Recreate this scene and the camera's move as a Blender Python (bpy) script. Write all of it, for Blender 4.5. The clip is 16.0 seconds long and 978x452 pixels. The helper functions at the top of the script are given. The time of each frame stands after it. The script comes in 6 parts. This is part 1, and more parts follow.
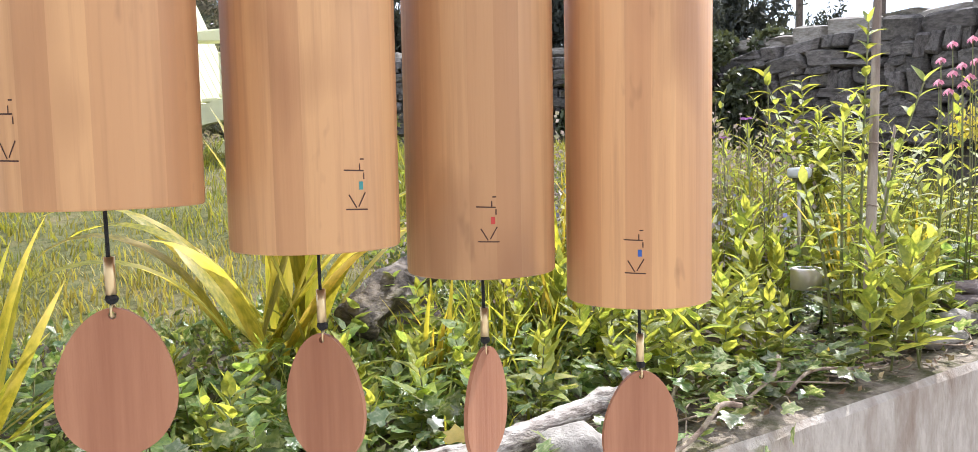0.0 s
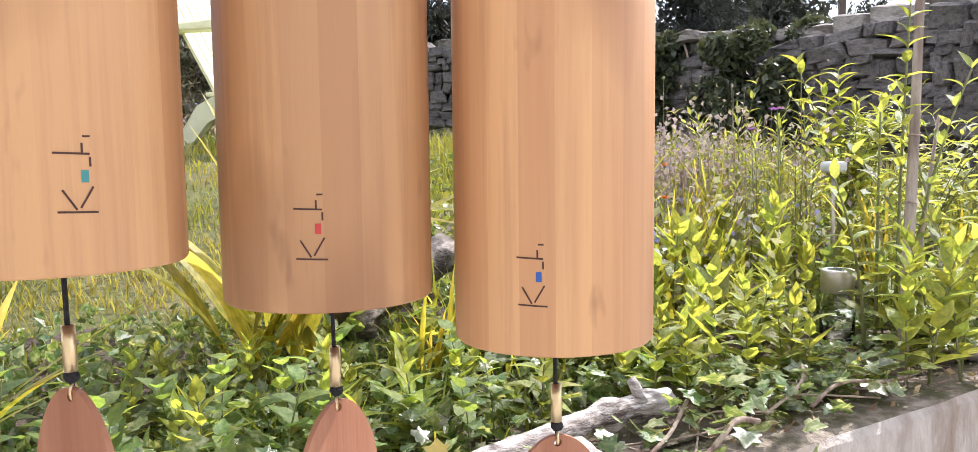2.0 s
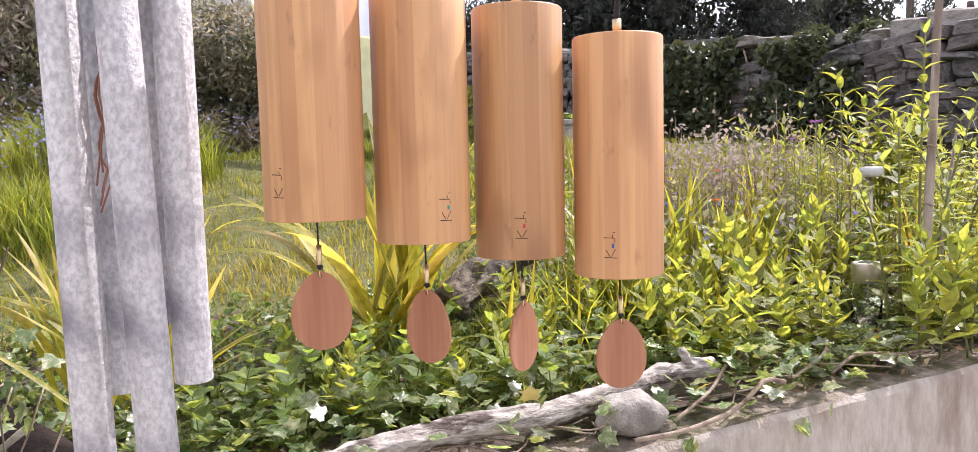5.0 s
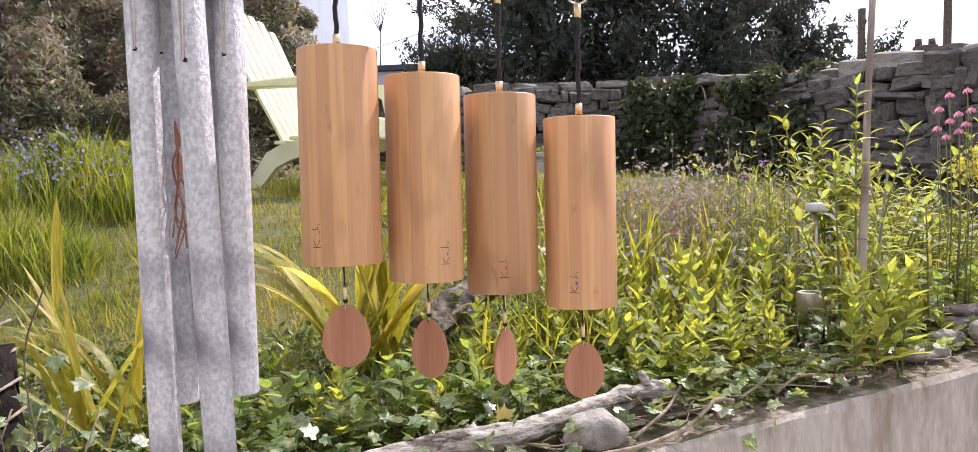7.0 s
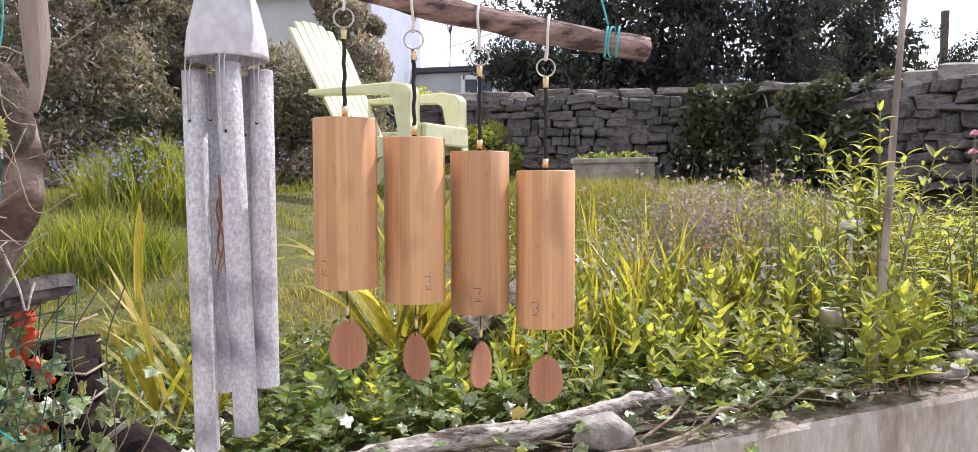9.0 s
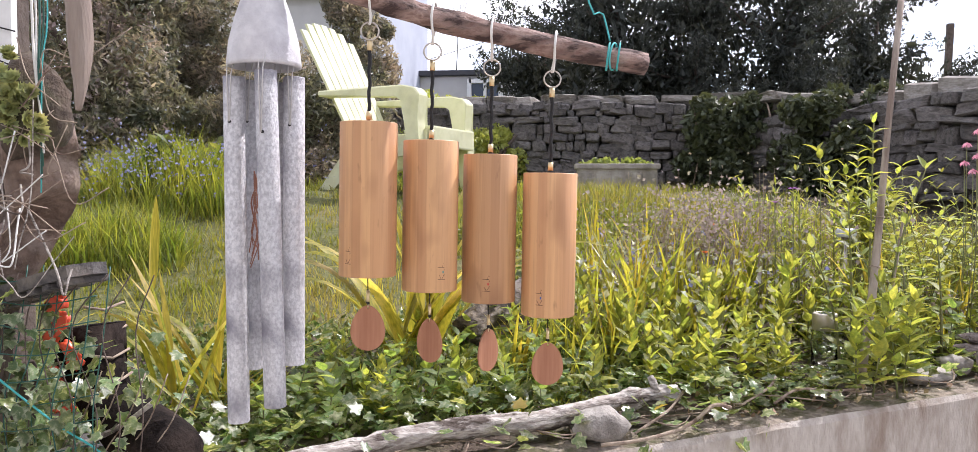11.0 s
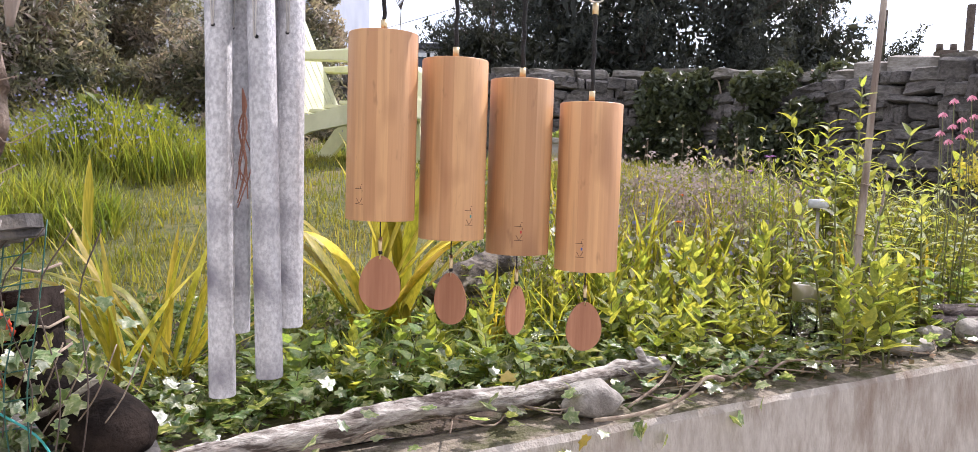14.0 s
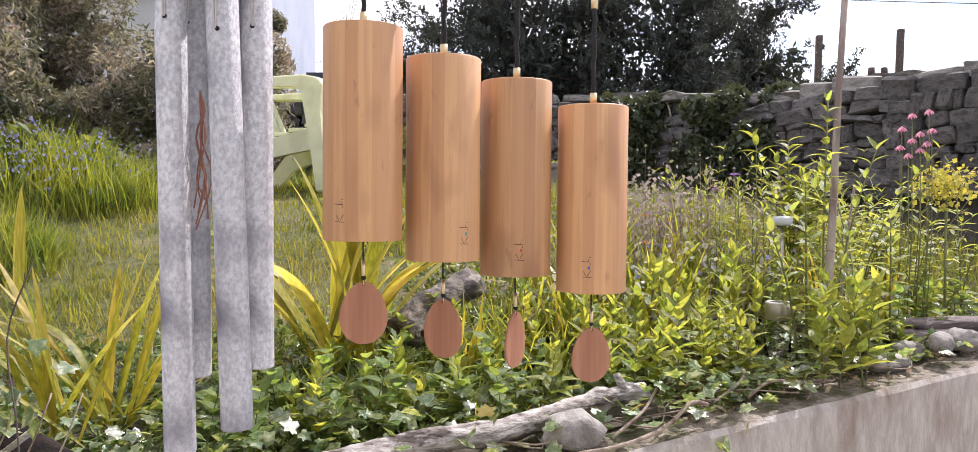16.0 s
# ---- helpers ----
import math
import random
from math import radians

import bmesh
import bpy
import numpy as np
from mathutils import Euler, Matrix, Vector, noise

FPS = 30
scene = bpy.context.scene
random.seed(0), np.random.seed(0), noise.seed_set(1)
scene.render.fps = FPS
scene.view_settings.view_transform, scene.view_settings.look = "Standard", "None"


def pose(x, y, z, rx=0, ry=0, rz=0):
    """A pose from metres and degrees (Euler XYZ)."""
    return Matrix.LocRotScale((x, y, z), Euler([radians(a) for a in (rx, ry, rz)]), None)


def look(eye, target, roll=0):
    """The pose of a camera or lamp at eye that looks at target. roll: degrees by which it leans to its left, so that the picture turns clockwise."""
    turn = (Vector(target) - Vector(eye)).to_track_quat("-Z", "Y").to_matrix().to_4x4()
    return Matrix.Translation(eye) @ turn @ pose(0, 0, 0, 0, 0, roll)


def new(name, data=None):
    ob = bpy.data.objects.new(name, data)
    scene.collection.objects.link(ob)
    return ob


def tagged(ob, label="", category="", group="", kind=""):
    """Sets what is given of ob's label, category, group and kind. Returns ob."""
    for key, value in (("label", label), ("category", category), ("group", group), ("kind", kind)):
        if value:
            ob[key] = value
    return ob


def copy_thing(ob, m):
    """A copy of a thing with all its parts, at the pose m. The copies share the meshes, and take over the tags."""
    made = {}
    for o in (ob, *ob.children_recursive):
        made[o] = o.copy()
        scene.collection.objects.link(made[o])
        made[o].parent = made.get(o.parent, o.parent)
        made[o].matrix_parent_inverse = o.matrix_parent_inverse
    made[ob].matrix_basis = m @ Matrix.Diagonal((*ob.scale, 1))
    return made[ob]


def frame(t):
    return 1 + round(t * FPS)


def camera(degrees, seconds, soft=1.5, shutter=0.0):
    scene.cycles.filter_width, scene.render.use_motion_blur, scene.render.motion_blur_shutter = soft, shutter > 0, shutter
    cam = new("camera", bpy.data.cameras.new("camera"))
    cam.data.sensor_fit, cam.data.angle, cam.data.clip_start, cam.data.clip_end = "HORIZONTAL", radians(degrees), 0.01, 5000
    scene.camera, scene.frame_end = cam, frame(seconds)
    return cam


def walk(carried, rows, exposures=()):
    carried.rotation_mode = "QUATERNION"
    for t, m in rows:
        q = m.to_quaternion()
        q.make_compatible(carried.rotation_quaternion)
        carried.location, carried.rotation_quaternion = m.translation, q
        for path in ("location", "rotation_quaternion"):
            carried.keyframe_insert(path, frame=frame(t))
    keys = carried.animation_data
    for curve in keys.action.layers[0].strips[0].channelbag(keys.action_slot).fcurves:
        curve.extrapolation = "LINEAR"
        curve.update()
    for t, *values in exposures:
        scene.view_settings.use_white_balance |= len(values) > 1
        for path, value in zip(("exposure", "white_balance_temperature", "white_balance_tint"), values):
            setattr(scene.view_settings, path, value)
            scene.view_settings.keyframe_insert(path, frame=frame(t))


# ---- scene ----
cam = camera(64.7, 16.0, soft=0.8)
METRES, EYE, TILT, LEAN, TURN = 1.13, 0.41, -4.5, 2.0, 0.0
ROWS = [
    (0.0, -0.0360, 0.0000, 0.0000, -1.29, 0.00, 0.00),
    (0.5, 0.0117, -0.0008, -0.0007, -0.45, 0.12, 0.32),
    (1.0, 0.0109, 0.0321, 0.0016, 1.52, 0.09, -0.17),
    (1.5, -0.0072, 0.0691, 0.0003, -1.00, -0.02, -0.27),
    (2.0, 0.0154, 0.0821, 0.0049, 1.26, -0.62, -0.64),
    (2.5, 0.0234, 0.0691, 0.0112, 5.48, -2.20, -2.04),
    (3.0, 0.0208, 0.0402, 0.0164, 8.76, -3.05, -2.06),
    (5.5, -0.0106, -0.2347, 0.0093, 5.05, 0.73, -0.56),
    (6.0, -0.0156, -0.2601, 0.0142, 4.57, 1.76, -1.32),
    (6.5, -0.0153, -0.2870, 0.0105, 4.08, 1.80, -1.14),
    (7.0, -0.0079, -0.3111, 0.0176, 3.38, 1.53, -0.28),
    (7.5, 0.0033, -0.3279, 0.0331, 3.35, 0.21, -0.52),
    (8.0, 0.0557, -0.3502, 0.0420, 5.75, 0.39, -0.21),
    (8.5, 0.0782, -0.3943, 0.0511, 7.87, 1.02, -1.09),
    (11.0, 0.0869, -0.5019, 0.0394, 8.67, 1.53, -2.87),
    (11.5, 0.0555, -0.4803, 0.0356, 5.64, 0.99, -2.67),
    (12.0, 0.0291, -0.4624, 0.0279, 5.00, 1.34, -3.22),
    (12.5, 0.0099, -0.4474, 0.0171, 4.95, 1.03, -3.94),
    (13.0, 0.0069, -0.4264, 0.0094, 4.56, 0.44, -3.71),
    (13.5, -0.0039, -0.4100, 0.0041, 4.61, 0.64, -3.92),
    (14.0, -0.0102, -0.3926, 0.0024, 3.99, 0.27, -3.32),
    (14.5, -0.0182, -0.3641, 0.0038, 3.33, 0.44, -2.86),
    (15.0, -0.0234, -0.3410, -0.0013, 1.92, 1.21, -2.18),
    (15.5, -0.0394, -0.3360, -0.0039, 1.11, 2.10, -2.04),
    (16.0, -0.0499, -0.3190, -0.0060, 0.28, 2.53, -1.77),
]
walk(cam, [(t, pose(0, 0, EYE, TILT, LEAN, TURN) @ pose(METRES * x, METRES * y, METRES * z, 90 + pitch, roll, yaw)) for t, x, y, z, yaw, pitch, roll in ROWS], [
    (0.0, 0.56, 6120, 14), (0.5, 0.42, 6120, 14), (1.0, 0.5, 6150, 16), (1.5, 0.8, 6180, 16), (2.0, 0.65, 6200, 18), (2.5, 0.45, 6330, 23), (3.2, 0.40, 6380, 23),
    (5.3, 0.46, 6400, 22), (6.0, 0.32, 6400, 22), (7.0, 0.22, 6380, 21), (8.5, 0.22, 6280, 20), (14.5, 0.24, 6280, 20), (16.0, 0.20, 6300, 20)])

# ---- world, sun, exposure ----
SUN_EL, SUN_AZ = 50.0, 42.0
world = bpy.data.worlds.new("sky")
scene.world = world
world.use_nodes = True
wn, wl = world.node_tree.nodes, world.node_tree.links
wn.clear()
w_out, w_bg, w_sky = wn.new("ShaderNodeOutputWorld"), wn.new("ShaderNodeBackground"), wn.new("ShaderNodeTexSky")
w_sky.sky_type, w_sky.sun_disc = "NISHITA", False
w_sky.sun_elevation, w_sky.sun_rotation = radians(SUN_EL), radians(SUN_AZ)
w_tc, w_map, w_noise, w_ramp, w_mix = (wn.new("ShaderNodeTexCoord"), wn.new("ShaderNodeMapping"), wn.new("ShaderNodeTexNoise"),
                                       wn.new("ShaderNodeValToRGB"), wn.new("ShaderNodeMix"))
w_map.inputs["Scale"].default_value = (1, 1, 2.6)
w_noise.inputs["Scale"].default_value, w_noise.inputs["Detail"].default_value = 2.3, 7
w_ramp.color_ramp.elements[0].position, w_ramp.color_ramp.elements[1].position = 0.42, 0.58
w_mix.data_type = "RGBA"
w_mix.inputs["B"].default_value = (11.0, 11.2, 11.6, 1)
wl.new(w_tc.outputs["Generated"], w_map.inputs["Vector"])
wl.new(w_map.outputs["Vector"], w_noise.inputs["Vector"])
wl.new(w_noise.outputs["Fac"], w_ramp.inputs["Fac"])
wl.new(w_ramp.outputs["Color"], w_mix.inputs["Factor"])
wl.new(w_sky.outputs["Color"], w_mix.inputs["A"])
wl.new(w_mix.outputs["Result"], w_bg.inputs["Color"])
wl.new(w_bg.outputs["Background"], w_out.inputs["Surface"])
w_bg.inputs["Strength"].default_value = 0.15

sun = new("sun", bpy.data.lights.new("sun", "SUN"))
sun.data.energy, sun.data.angle, sun.data.color = 5.0, radians(0.6), (1.0, 0.97, 0.91)
_a, _e = radians(SUN_AZ), radians(SUN_EL)
sun.matrix_world = look((30 * math.sin(_a) * math.cos(_e), 30 * math.cos(_a) * math.cos(_e), 30 * math.sin(_e)), (0, 0, 0))


# ---- materials ----
def tree(name):
    m = bpy.data.materials.new(name)
    m.use_nodes = True
    nt = m.node_tree
    nt.nodes.clear()
    return m, nt.nodes, nt.links


def mixer(n, l, a, b, fac, blend="MIX"):
    x = n.new("ShaderNodeMix")
    x.data_type, x.blend_type = "RGBA", blend
    for key, v in (("A", a), ("B", b), ("Factor", fac)):
        if isinstance(v, (int, float)):
            x.inputs[key].default_value = v
        elif isinstance(v, tuple):
            x.inputs[key].default_value = (*v, 1)
        else:
            l.new(v, x.inputs[key])
    return x.outputs["Result"]


def noise_out(n, l, vec, scale, detail=4, rough=0.55):
    t = n.new("ShaderNodeTexNoise")
    t.inputs["Scale"].default_value, t.inputs["Detail"].default_value, t.inputs["Roughness"].default_value = scale, detail, rough
    if vec is not None:
        l.new(vec, t.inputs["Vector"])
    return t.outputs["Fac"]


def ramped(n, l, fac, lo, hi):
    r = n.new("ShaderNodeMapRange")
    r.inputs["From Min"].default_value, r.inputs["From Max"].default_value = lo, hi
    l.new(fac, r.inputs["Value"])
    return r.outputs["Result"]


def finish(m, n, l, colour, rough, metal, height, bump, trans, trans_colour=None, spec=0.5):
    out, bs = n.new("ShaderNodeOutputMaterial"), n.new("ShaderNodeBsdfPrincipled")
    if isinstance(colour, tuple):
        bs.inputs["Base Color"].default_value = (*colour, 1)
    else:
        l.new(colour, bs.inputs["Base Color"])
    if isinstance(rough, (int, float)):
        bs.inputs["Roughness"].default_value = rough
    else:
        l.new(rough, bs.inputs["Roughness"])
    bs.inputs["Metallic"].default_value = metal
    bs.inputs["Specular IOR Level"].default_value = spec
    if height is not None and bump:
        b = n.new("ShaderNodeBump")
        b.inputs["Strength"].default_value, b.inputs["Distance"].default_value = bump, 0.01
        l.new(height, b.inputs["Height"])
        l.new(b.outputs["Normal"], bs.inputs["Normal"])
    last = bs.outputs["BSDF"]
    if trans:
        t, x = n.new("ShaderNodeBsdfTranslucent"), n.new("ShaderNodeMixShader")
        l.new(trans_colour if trans_colour is not None else colour, t.inputs["Color"])
        x.inputs["Fac"].default_value = trans
        l.new(last, x.inputs[1])
        l.new(t.outputs["BSDF"], x.inputs[2])
        last = x.outputs["Shader"]
    l.new(last, out.inputs["Surface"])
    return m


def mat(name, c1, c2, c3=None, scale=20, big=2.5, rough=0.7, metal=0.0, bump=0.25, bscale=None, stretch=(1, 1, 1), trans=0, boost=1.6, rnd=0.0,
        hue=0.0, island=False, cover=(0.48, 0.62), spec=0.5, tint=None, wide=(0.35, 0.65), soft_big=5):
    """Two colours at the fine scale, a third in larger blotches, and chance from object to object."""
    m, n, l = tree(name)
    tc, mp = n.new("ShaderNodeTexCoord"), n.new("ShaderNodeMapping")
    mp.inputs["Scale"].default_value = stretch
    l.new(tc.outputs["Object"], mp.inputs["Vector"])
    vec = mp.outputs["Vector"]
    f = noise_out(n, l, vec, scale)
    col = mixer(n, l, c1, c2, ramped(n, l, f, *wide))
    if c3:
        col = mixer(n, l, col, c3, ramped(n, l, noise_out(n, l, vec, big, soft_big, 0.6), *cover))
    if rnd or hue:
        if island:
            g = n.new("ShaderNodeNewGeometry")
            r = g.outputs["Random Per Island"]
        else:
            g = n.new("ShaderNodeObjectInfo")
            r = g.outputs["Random"]
        hs = n.new("ShaderNodeHueSaturation")
        v = n.new("ShaderNodeMapRange")
        v.inputs["To Min"].default_value, v.inputs["To Max"].default_value = 1 - rnd, 1 + rnd
        l.new(r, v.inputs["Value"])
        l.new(v.outputs["Result"], hs.inputs["Value"])
        if hue:
            k, h2 = n.new("ShaderNodeMath"), n.new("ShaderNodeMapRange")
            k.operation = "MULTIPLY"
            k.inputs[1].default_value = 7.31
            fr = n.new("ShaderNodeMath")
            fr.operation = "FRACT"
            l.new(r, k.inputs[0])
            l.new(k.outputs[0], fr.inputs[0])
            h2.inputs["To Min"].default_value, h2.inputs["To Max"].default_value = 0.5 - hue, 0.5 + hue
            l.new(fr.outputs[0], h2.inputs["Value"])
            l.new(h2.outputs["Result"], hs.inputs["Hue"])
        l.new(col, hs.inputs["Color"])
        col = hs.outputs["Color"]
    tcol = None
    if trans:
        tcol = mixer(n, l, col, tint or (boost * 1.10, boost * 0.97, boost * 0.5), 1.0, "MULTIPLY")
    hgt = noise_out(n, l, vec, bscale or scale * 3, 5, 0.6)
    return finish(m, n, l, col, rough, metal, hgt, bump, trans, tcol, spec)


def bamboo_material(name, light, dark, strips):
    """Laminated bamboo: upright strips of differing tone, fine grain along the length, a few brown marks."""
    m, n, l = tree(name)
    tc, sp, at = n.new("ShaderNodeTexCoord"), n.new("ShaderNodeSeparateXYZ"), n.new("ShaderNodeMath")
    oi = n.new("ShaderNodeObjectInfo")
    at.operation = "ARCTAN2"
    l.new(tc.outputs["Object"], sp.inputs["Vector"])
    l.new(sp.outputs["Y"], at.inputs[0])
    l.new(sp.outputs["X"], at.inputs[1])
    mu, ad, fl, wn1 = n.new("ShaderNodeMath"), n.new("ShaderNodeMath"), n.new("ShaderNodeMath"), n.new("ShaderNodeTexWhiteNoise")
    mu.operation, ad.operation, fl.operation, wn1.noise_dimensions = "MULTIPLY_ADD", "MULTIPLY_ADD", "FLOOR", "1D"
    mu.inputs[1].default_value, mu.inputs[2].default_value = strips / 6.283, 50
    l.new(at.outputs[0], mu.inputs[0])
    ad.inputs[1].default_value = 40
    l.new(oi.outputs["Random"], ad.inputs[0])
    l.new(mu.outputs[0], ad.inputs[2])
    l.new(ad.outputs[0], fl.inputs[0])
    l.new(fl.outputs[0], wn1.inputs["W"])
    mp = n.new("ShaderNodeMapping")
    mp.inputs["Scale"].default_value = (1, 1, 0.035)
    l.new(tc.outputs["Object"], mp.inputs["Vector"])
    vec = n.new("ShaderNodeVectorMath")
    vec.operation = "ADD"
    l.new(mp.outputs["Vector"], vec.inputs[0])
    l.new(oi.outputs["Random"], vec.inputs[1])
    grain = noise_out(n, l, vec.outputs[0], 260, 5, 0.6)
    slow = noise_out(n, l, vec.outputs[0], 60, 3)
    mid = tuple((a + b) / 2 for a, b in zip(light, dark))
    col = mixer(n, l, light, tuple(a * 0.35 + b * 0.65 for a, b in zip(light, dark)), ramped(n, l, wn1.outputs["Value"], 0.25, 1.0))
    col = mixer(n, l, col, dark, ramped(n, l, slow, 0.52, 0.85))
    col = mixer(n, l, col, tuple(c * 0.82 for c in mid), ramped(n, l, grain, 0.5, 0.9))
    spot = n.new("ShaderNodeMapping")
    spot.inputs["Scale"].default_value = (1, 1, 0.35)
    l.new(tc.outputs["Object"], spot.inputs["Vector"])
    v2 = n.new("ShaderNodeVectorMath")
    v2.operation = "ADD"
    l.new(spot.outputs["Vector"], v2.inputs[0])
    l.new(oi.outputs["Random"], v2.inputs[1])
    col = mixer(n, l, col, tuple(c * 0.42 for c in dark), ramped(n, l, noise_out(n, l, v2.outputs[0], 75, 3, 0.6), 0.64, 0.86))
    col = mixer(n, l, col, tuple(c * 0.75 for c in dark), ramped(n, l, noise_out(n, l, v2.outputs[0], 28, 2, 0.5), 0.56, 0.80))
    tone, hs = n.new("ShaderNodeMapRange"), n.new("ShaderNodeHueSaturation")
    tone.inputs["To Min"].default_value, tone.inputs["To Max"].default_value = 0.88, 1.14
    l.new(oi.outputs["Random"], tone.inputs["Value"])
    l.new(tone.outputs["Result"], hs.inputs["Value"])
    l.new(col, hs.inputs["Color"])
    return finish(m, n, l, hs.outputs["Color"], 0.48, 0.0, grain, 0.06, 0)


def plain(name, c, rough=0.5, metal=0.0, var=0.12, scale=60, bump=0.05):
    return mat(name, c, tuple(x * (1 - var) for x in c), scale=scale, rough=rough, metal=metal, bump=bump)


BAMBOO = bamboo_material("bamboo", (0.60, 0.340, 0.160), (0.39, 0.178, 0.078), 19)
VENEER = mat("bamboo_veneer", (0.45, 0.21, 0.115), (0.36, 0.15, 0.078), (0.28, 0.105, 0.052), scale=120, big=30, rough=0.6, stretch=(1, 1, 0.06), bump=0.08, cover=(0.5, 0.8))
BURNT = plain("burnt_mark", (0.075, 0.032, 0.022), 0.8)
CORD = mat("black_cord", (0.012, 0.012, 0.013), (0.03, 0.03, 0.03), scale=500, rough=0.85, bump=0.5)
BRASS = plain("brass", (0.78, 0.62, 0.36), 0.32, 0.9)
STEEL = plain("steel", (0.56, 0.51, 0.45), 0.42, 0.9)
STRAP = plain("white_strap", (0.75, 0.74, 0.7), 0.6)
METAL = mat("weathered_tube", (0.44, 0.435, 0.455), (0.66, 0.655, 0.67), (0.19, 0.182, 0.215), scale=330, big=20, wide=(0.36, 0.62), rough=0.6, metal=0.25, bump=0.35, bscale=420, cover=(0.47, 0.68), rnd=0.12, stretch=(1, 1, 0.75), soft_big=1.5)
DOME = mat("weathered_dome", (0.55, 0.54, 0.56), (0.68, 0.67, 0.68), (0.42, 0.40, 0.43), scale=60, big=22, rough=0.65, metal=0.15, bump=0.25, bscale=260, cover=(0.5, 0.75))
NYLON = plain("grey_line", (0.6, 0.58, 0.56), 0.5)
RED_CORD = plain("faded_red_cord", (0.34, 0.16, 0.11), 0.9)
BRANCH = mat("peeling_branch", (0.20, 0.12, 0.10), (0.44, 0.32, 0.27), (0.06, 0.035, 0.03), scale=150, big=75, rough=0.85, bump=0.8, bscale=150, stretch=(0.35, 1, 1), cover=(0.45, 0.6))
DRIFT = mat("driftwood", (0.28, 0.24, 0.21), (0.54, 0.50, 0.45), (0.09, 0.068, 0.055), scale=110, big=30, rough=0.9, bump=1.0, bscale=190, stretch=(0.3, 0.3, 1), cover=(0.53, 0.61), wide=(0.38, 0.60))
DARKLOG = mat("bark_log", (0.045, 0.036, 0.031), (0.18, 0.15, 0.125), (0.34, 0.30, 0.26), scale=60, big=30, rough=0.9, bump=1.0, bscale=110, stretch=(0.5, 0.35, 0.8), cover=(0.55, 0.64), wide=(0.4, 0.6))
TURQ = plain("turquoise_cord", (0.06, 0.42, 0.42), 0.7)
CONCRETE = mat("concrete", (0.42, 0.37, 0.32), (0.54, 0.49, 0.435), (0.25, 0.185, 0.14), scale=60, big=9, rough=0.92, bump=0.7, bscale=170, stretch=(1, 1, 0.35), cover=(0.48, 0.72))
MOSSY = mat("mossy_edge", (0.16, 0.13, 0.10), (0.34, 0.285, 0.225), (0.10, 0.095, 0.045), scale=50, big=14, rough=0.95, bump=0.9, bscale=110)
SOIL = mat("soil", (0.055, 0.038, 0.028), (0.12, 0.088, 0.065), (0.08, 0.075, 0.04), scale=60, big=7, rough=0.95, bump=1.0, bscale=90)
TURF = mat("turf", (0.075, 0.085, 0.022), (0.15, 0.145, 0.048), (0.22, 0.175, 0.09), scale=35, big=3.2, rough=0.95, bump=1.0, bscale=120, cover=(0.54, 0.68))
PATIO = mat("patio_paving", (0.36, 0.34, 0.31), (0.43, 0.41, 0.38), (0.30, 0.28, 0.25), scale=20, big=3, rough=0.9, bump=0.3)
RENDERED = mat("painted_render", (0.46, 0.45, 0.43), (0.50, 0.49, 0.47), (0.40, 0.39, 0.37), scale=25, big=2, rough=0.9, bump=0.3)
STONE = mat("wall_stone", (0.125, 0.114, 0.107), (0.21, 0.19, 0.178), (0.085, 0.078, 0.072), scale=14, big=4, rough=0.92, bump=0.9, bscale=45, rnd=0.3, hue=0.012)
# Wall stone painted paler for the caps' sunlit tops; also the trough's stone.
LIT_PALE_STONE = mat("lit_pale_stone", (0.30, 0.27, 0.24), (0.43, 0.40, 0.36), (0.22, 0.2, 0.17), scale=14, big=4, rough=0.92, bump=0.9, bscale=45, rnd=0.2)
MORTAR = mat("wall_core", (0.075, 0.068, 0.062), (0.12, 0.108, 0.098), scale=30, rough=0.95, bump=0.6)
ROCK = mat("pale_rock", (0.30, 0.275, 0.245), (0.44, 0.405, 0.36), (0.20, 0.18, 0.16), scale=40, big=14, rough=0.85, bump=0.6, bscale=120, rnd=0.15)
SLATE = mat("slate_piece", (0.12, 0.09, 0.085), (0.22, 0.17, 0.16), scale=50, rough=0.8, bump=0.8, stretch=(1, 1, 5))
GRASS = mat("lawn_grass", (0.13, 0.165, 0.026), (0.26, 0.265, 0.05), (0.35, 0.30, 0.10), scale=3, big=1.3, rough=0.6, bump=0, trans=0.45, rnd=0.35, hue=0.02, island=True, cover=(0.5, 0.7))
TUFT = mat("tall_grass", (0.115, 0.17, 0.028), (0.27, 0.29, 0.06), scale=5, rough=0.45, bump=0, trans=0.5, rnd=0.5, hue=0.02, island=True)
SWORD = mat("sword_leaf", (0.18, 0.185, 0.03), (0.34, 0.31, 0.055), (0.46, 0.40, 0.17), scale=120, big=9, rough=0.36, bump=0.15, stretch=(1, 1, 0.1), trans=0.58, boost=2.0, rnd=0.3, hue=0.025, cover=(0.5, 0.7))
MINT = mat("mint_leaf", (0.15, 0.20, 0.045), (0.32, 0.345, 0.085), scale=90, rough=0.36, bump=0.35, trans=0.50, boost=2.15, rnd=0.5, hue=0.02)
DEEP = mat("deep_green_leaf", (0.10, 0.165, 0.05), (0.21, 0.275, 0.085), scale=90, rough=0.36, bump=0.35, trans=0.50, boost=2.2, spec=0.5, rnd=0.4, hue=0.018)
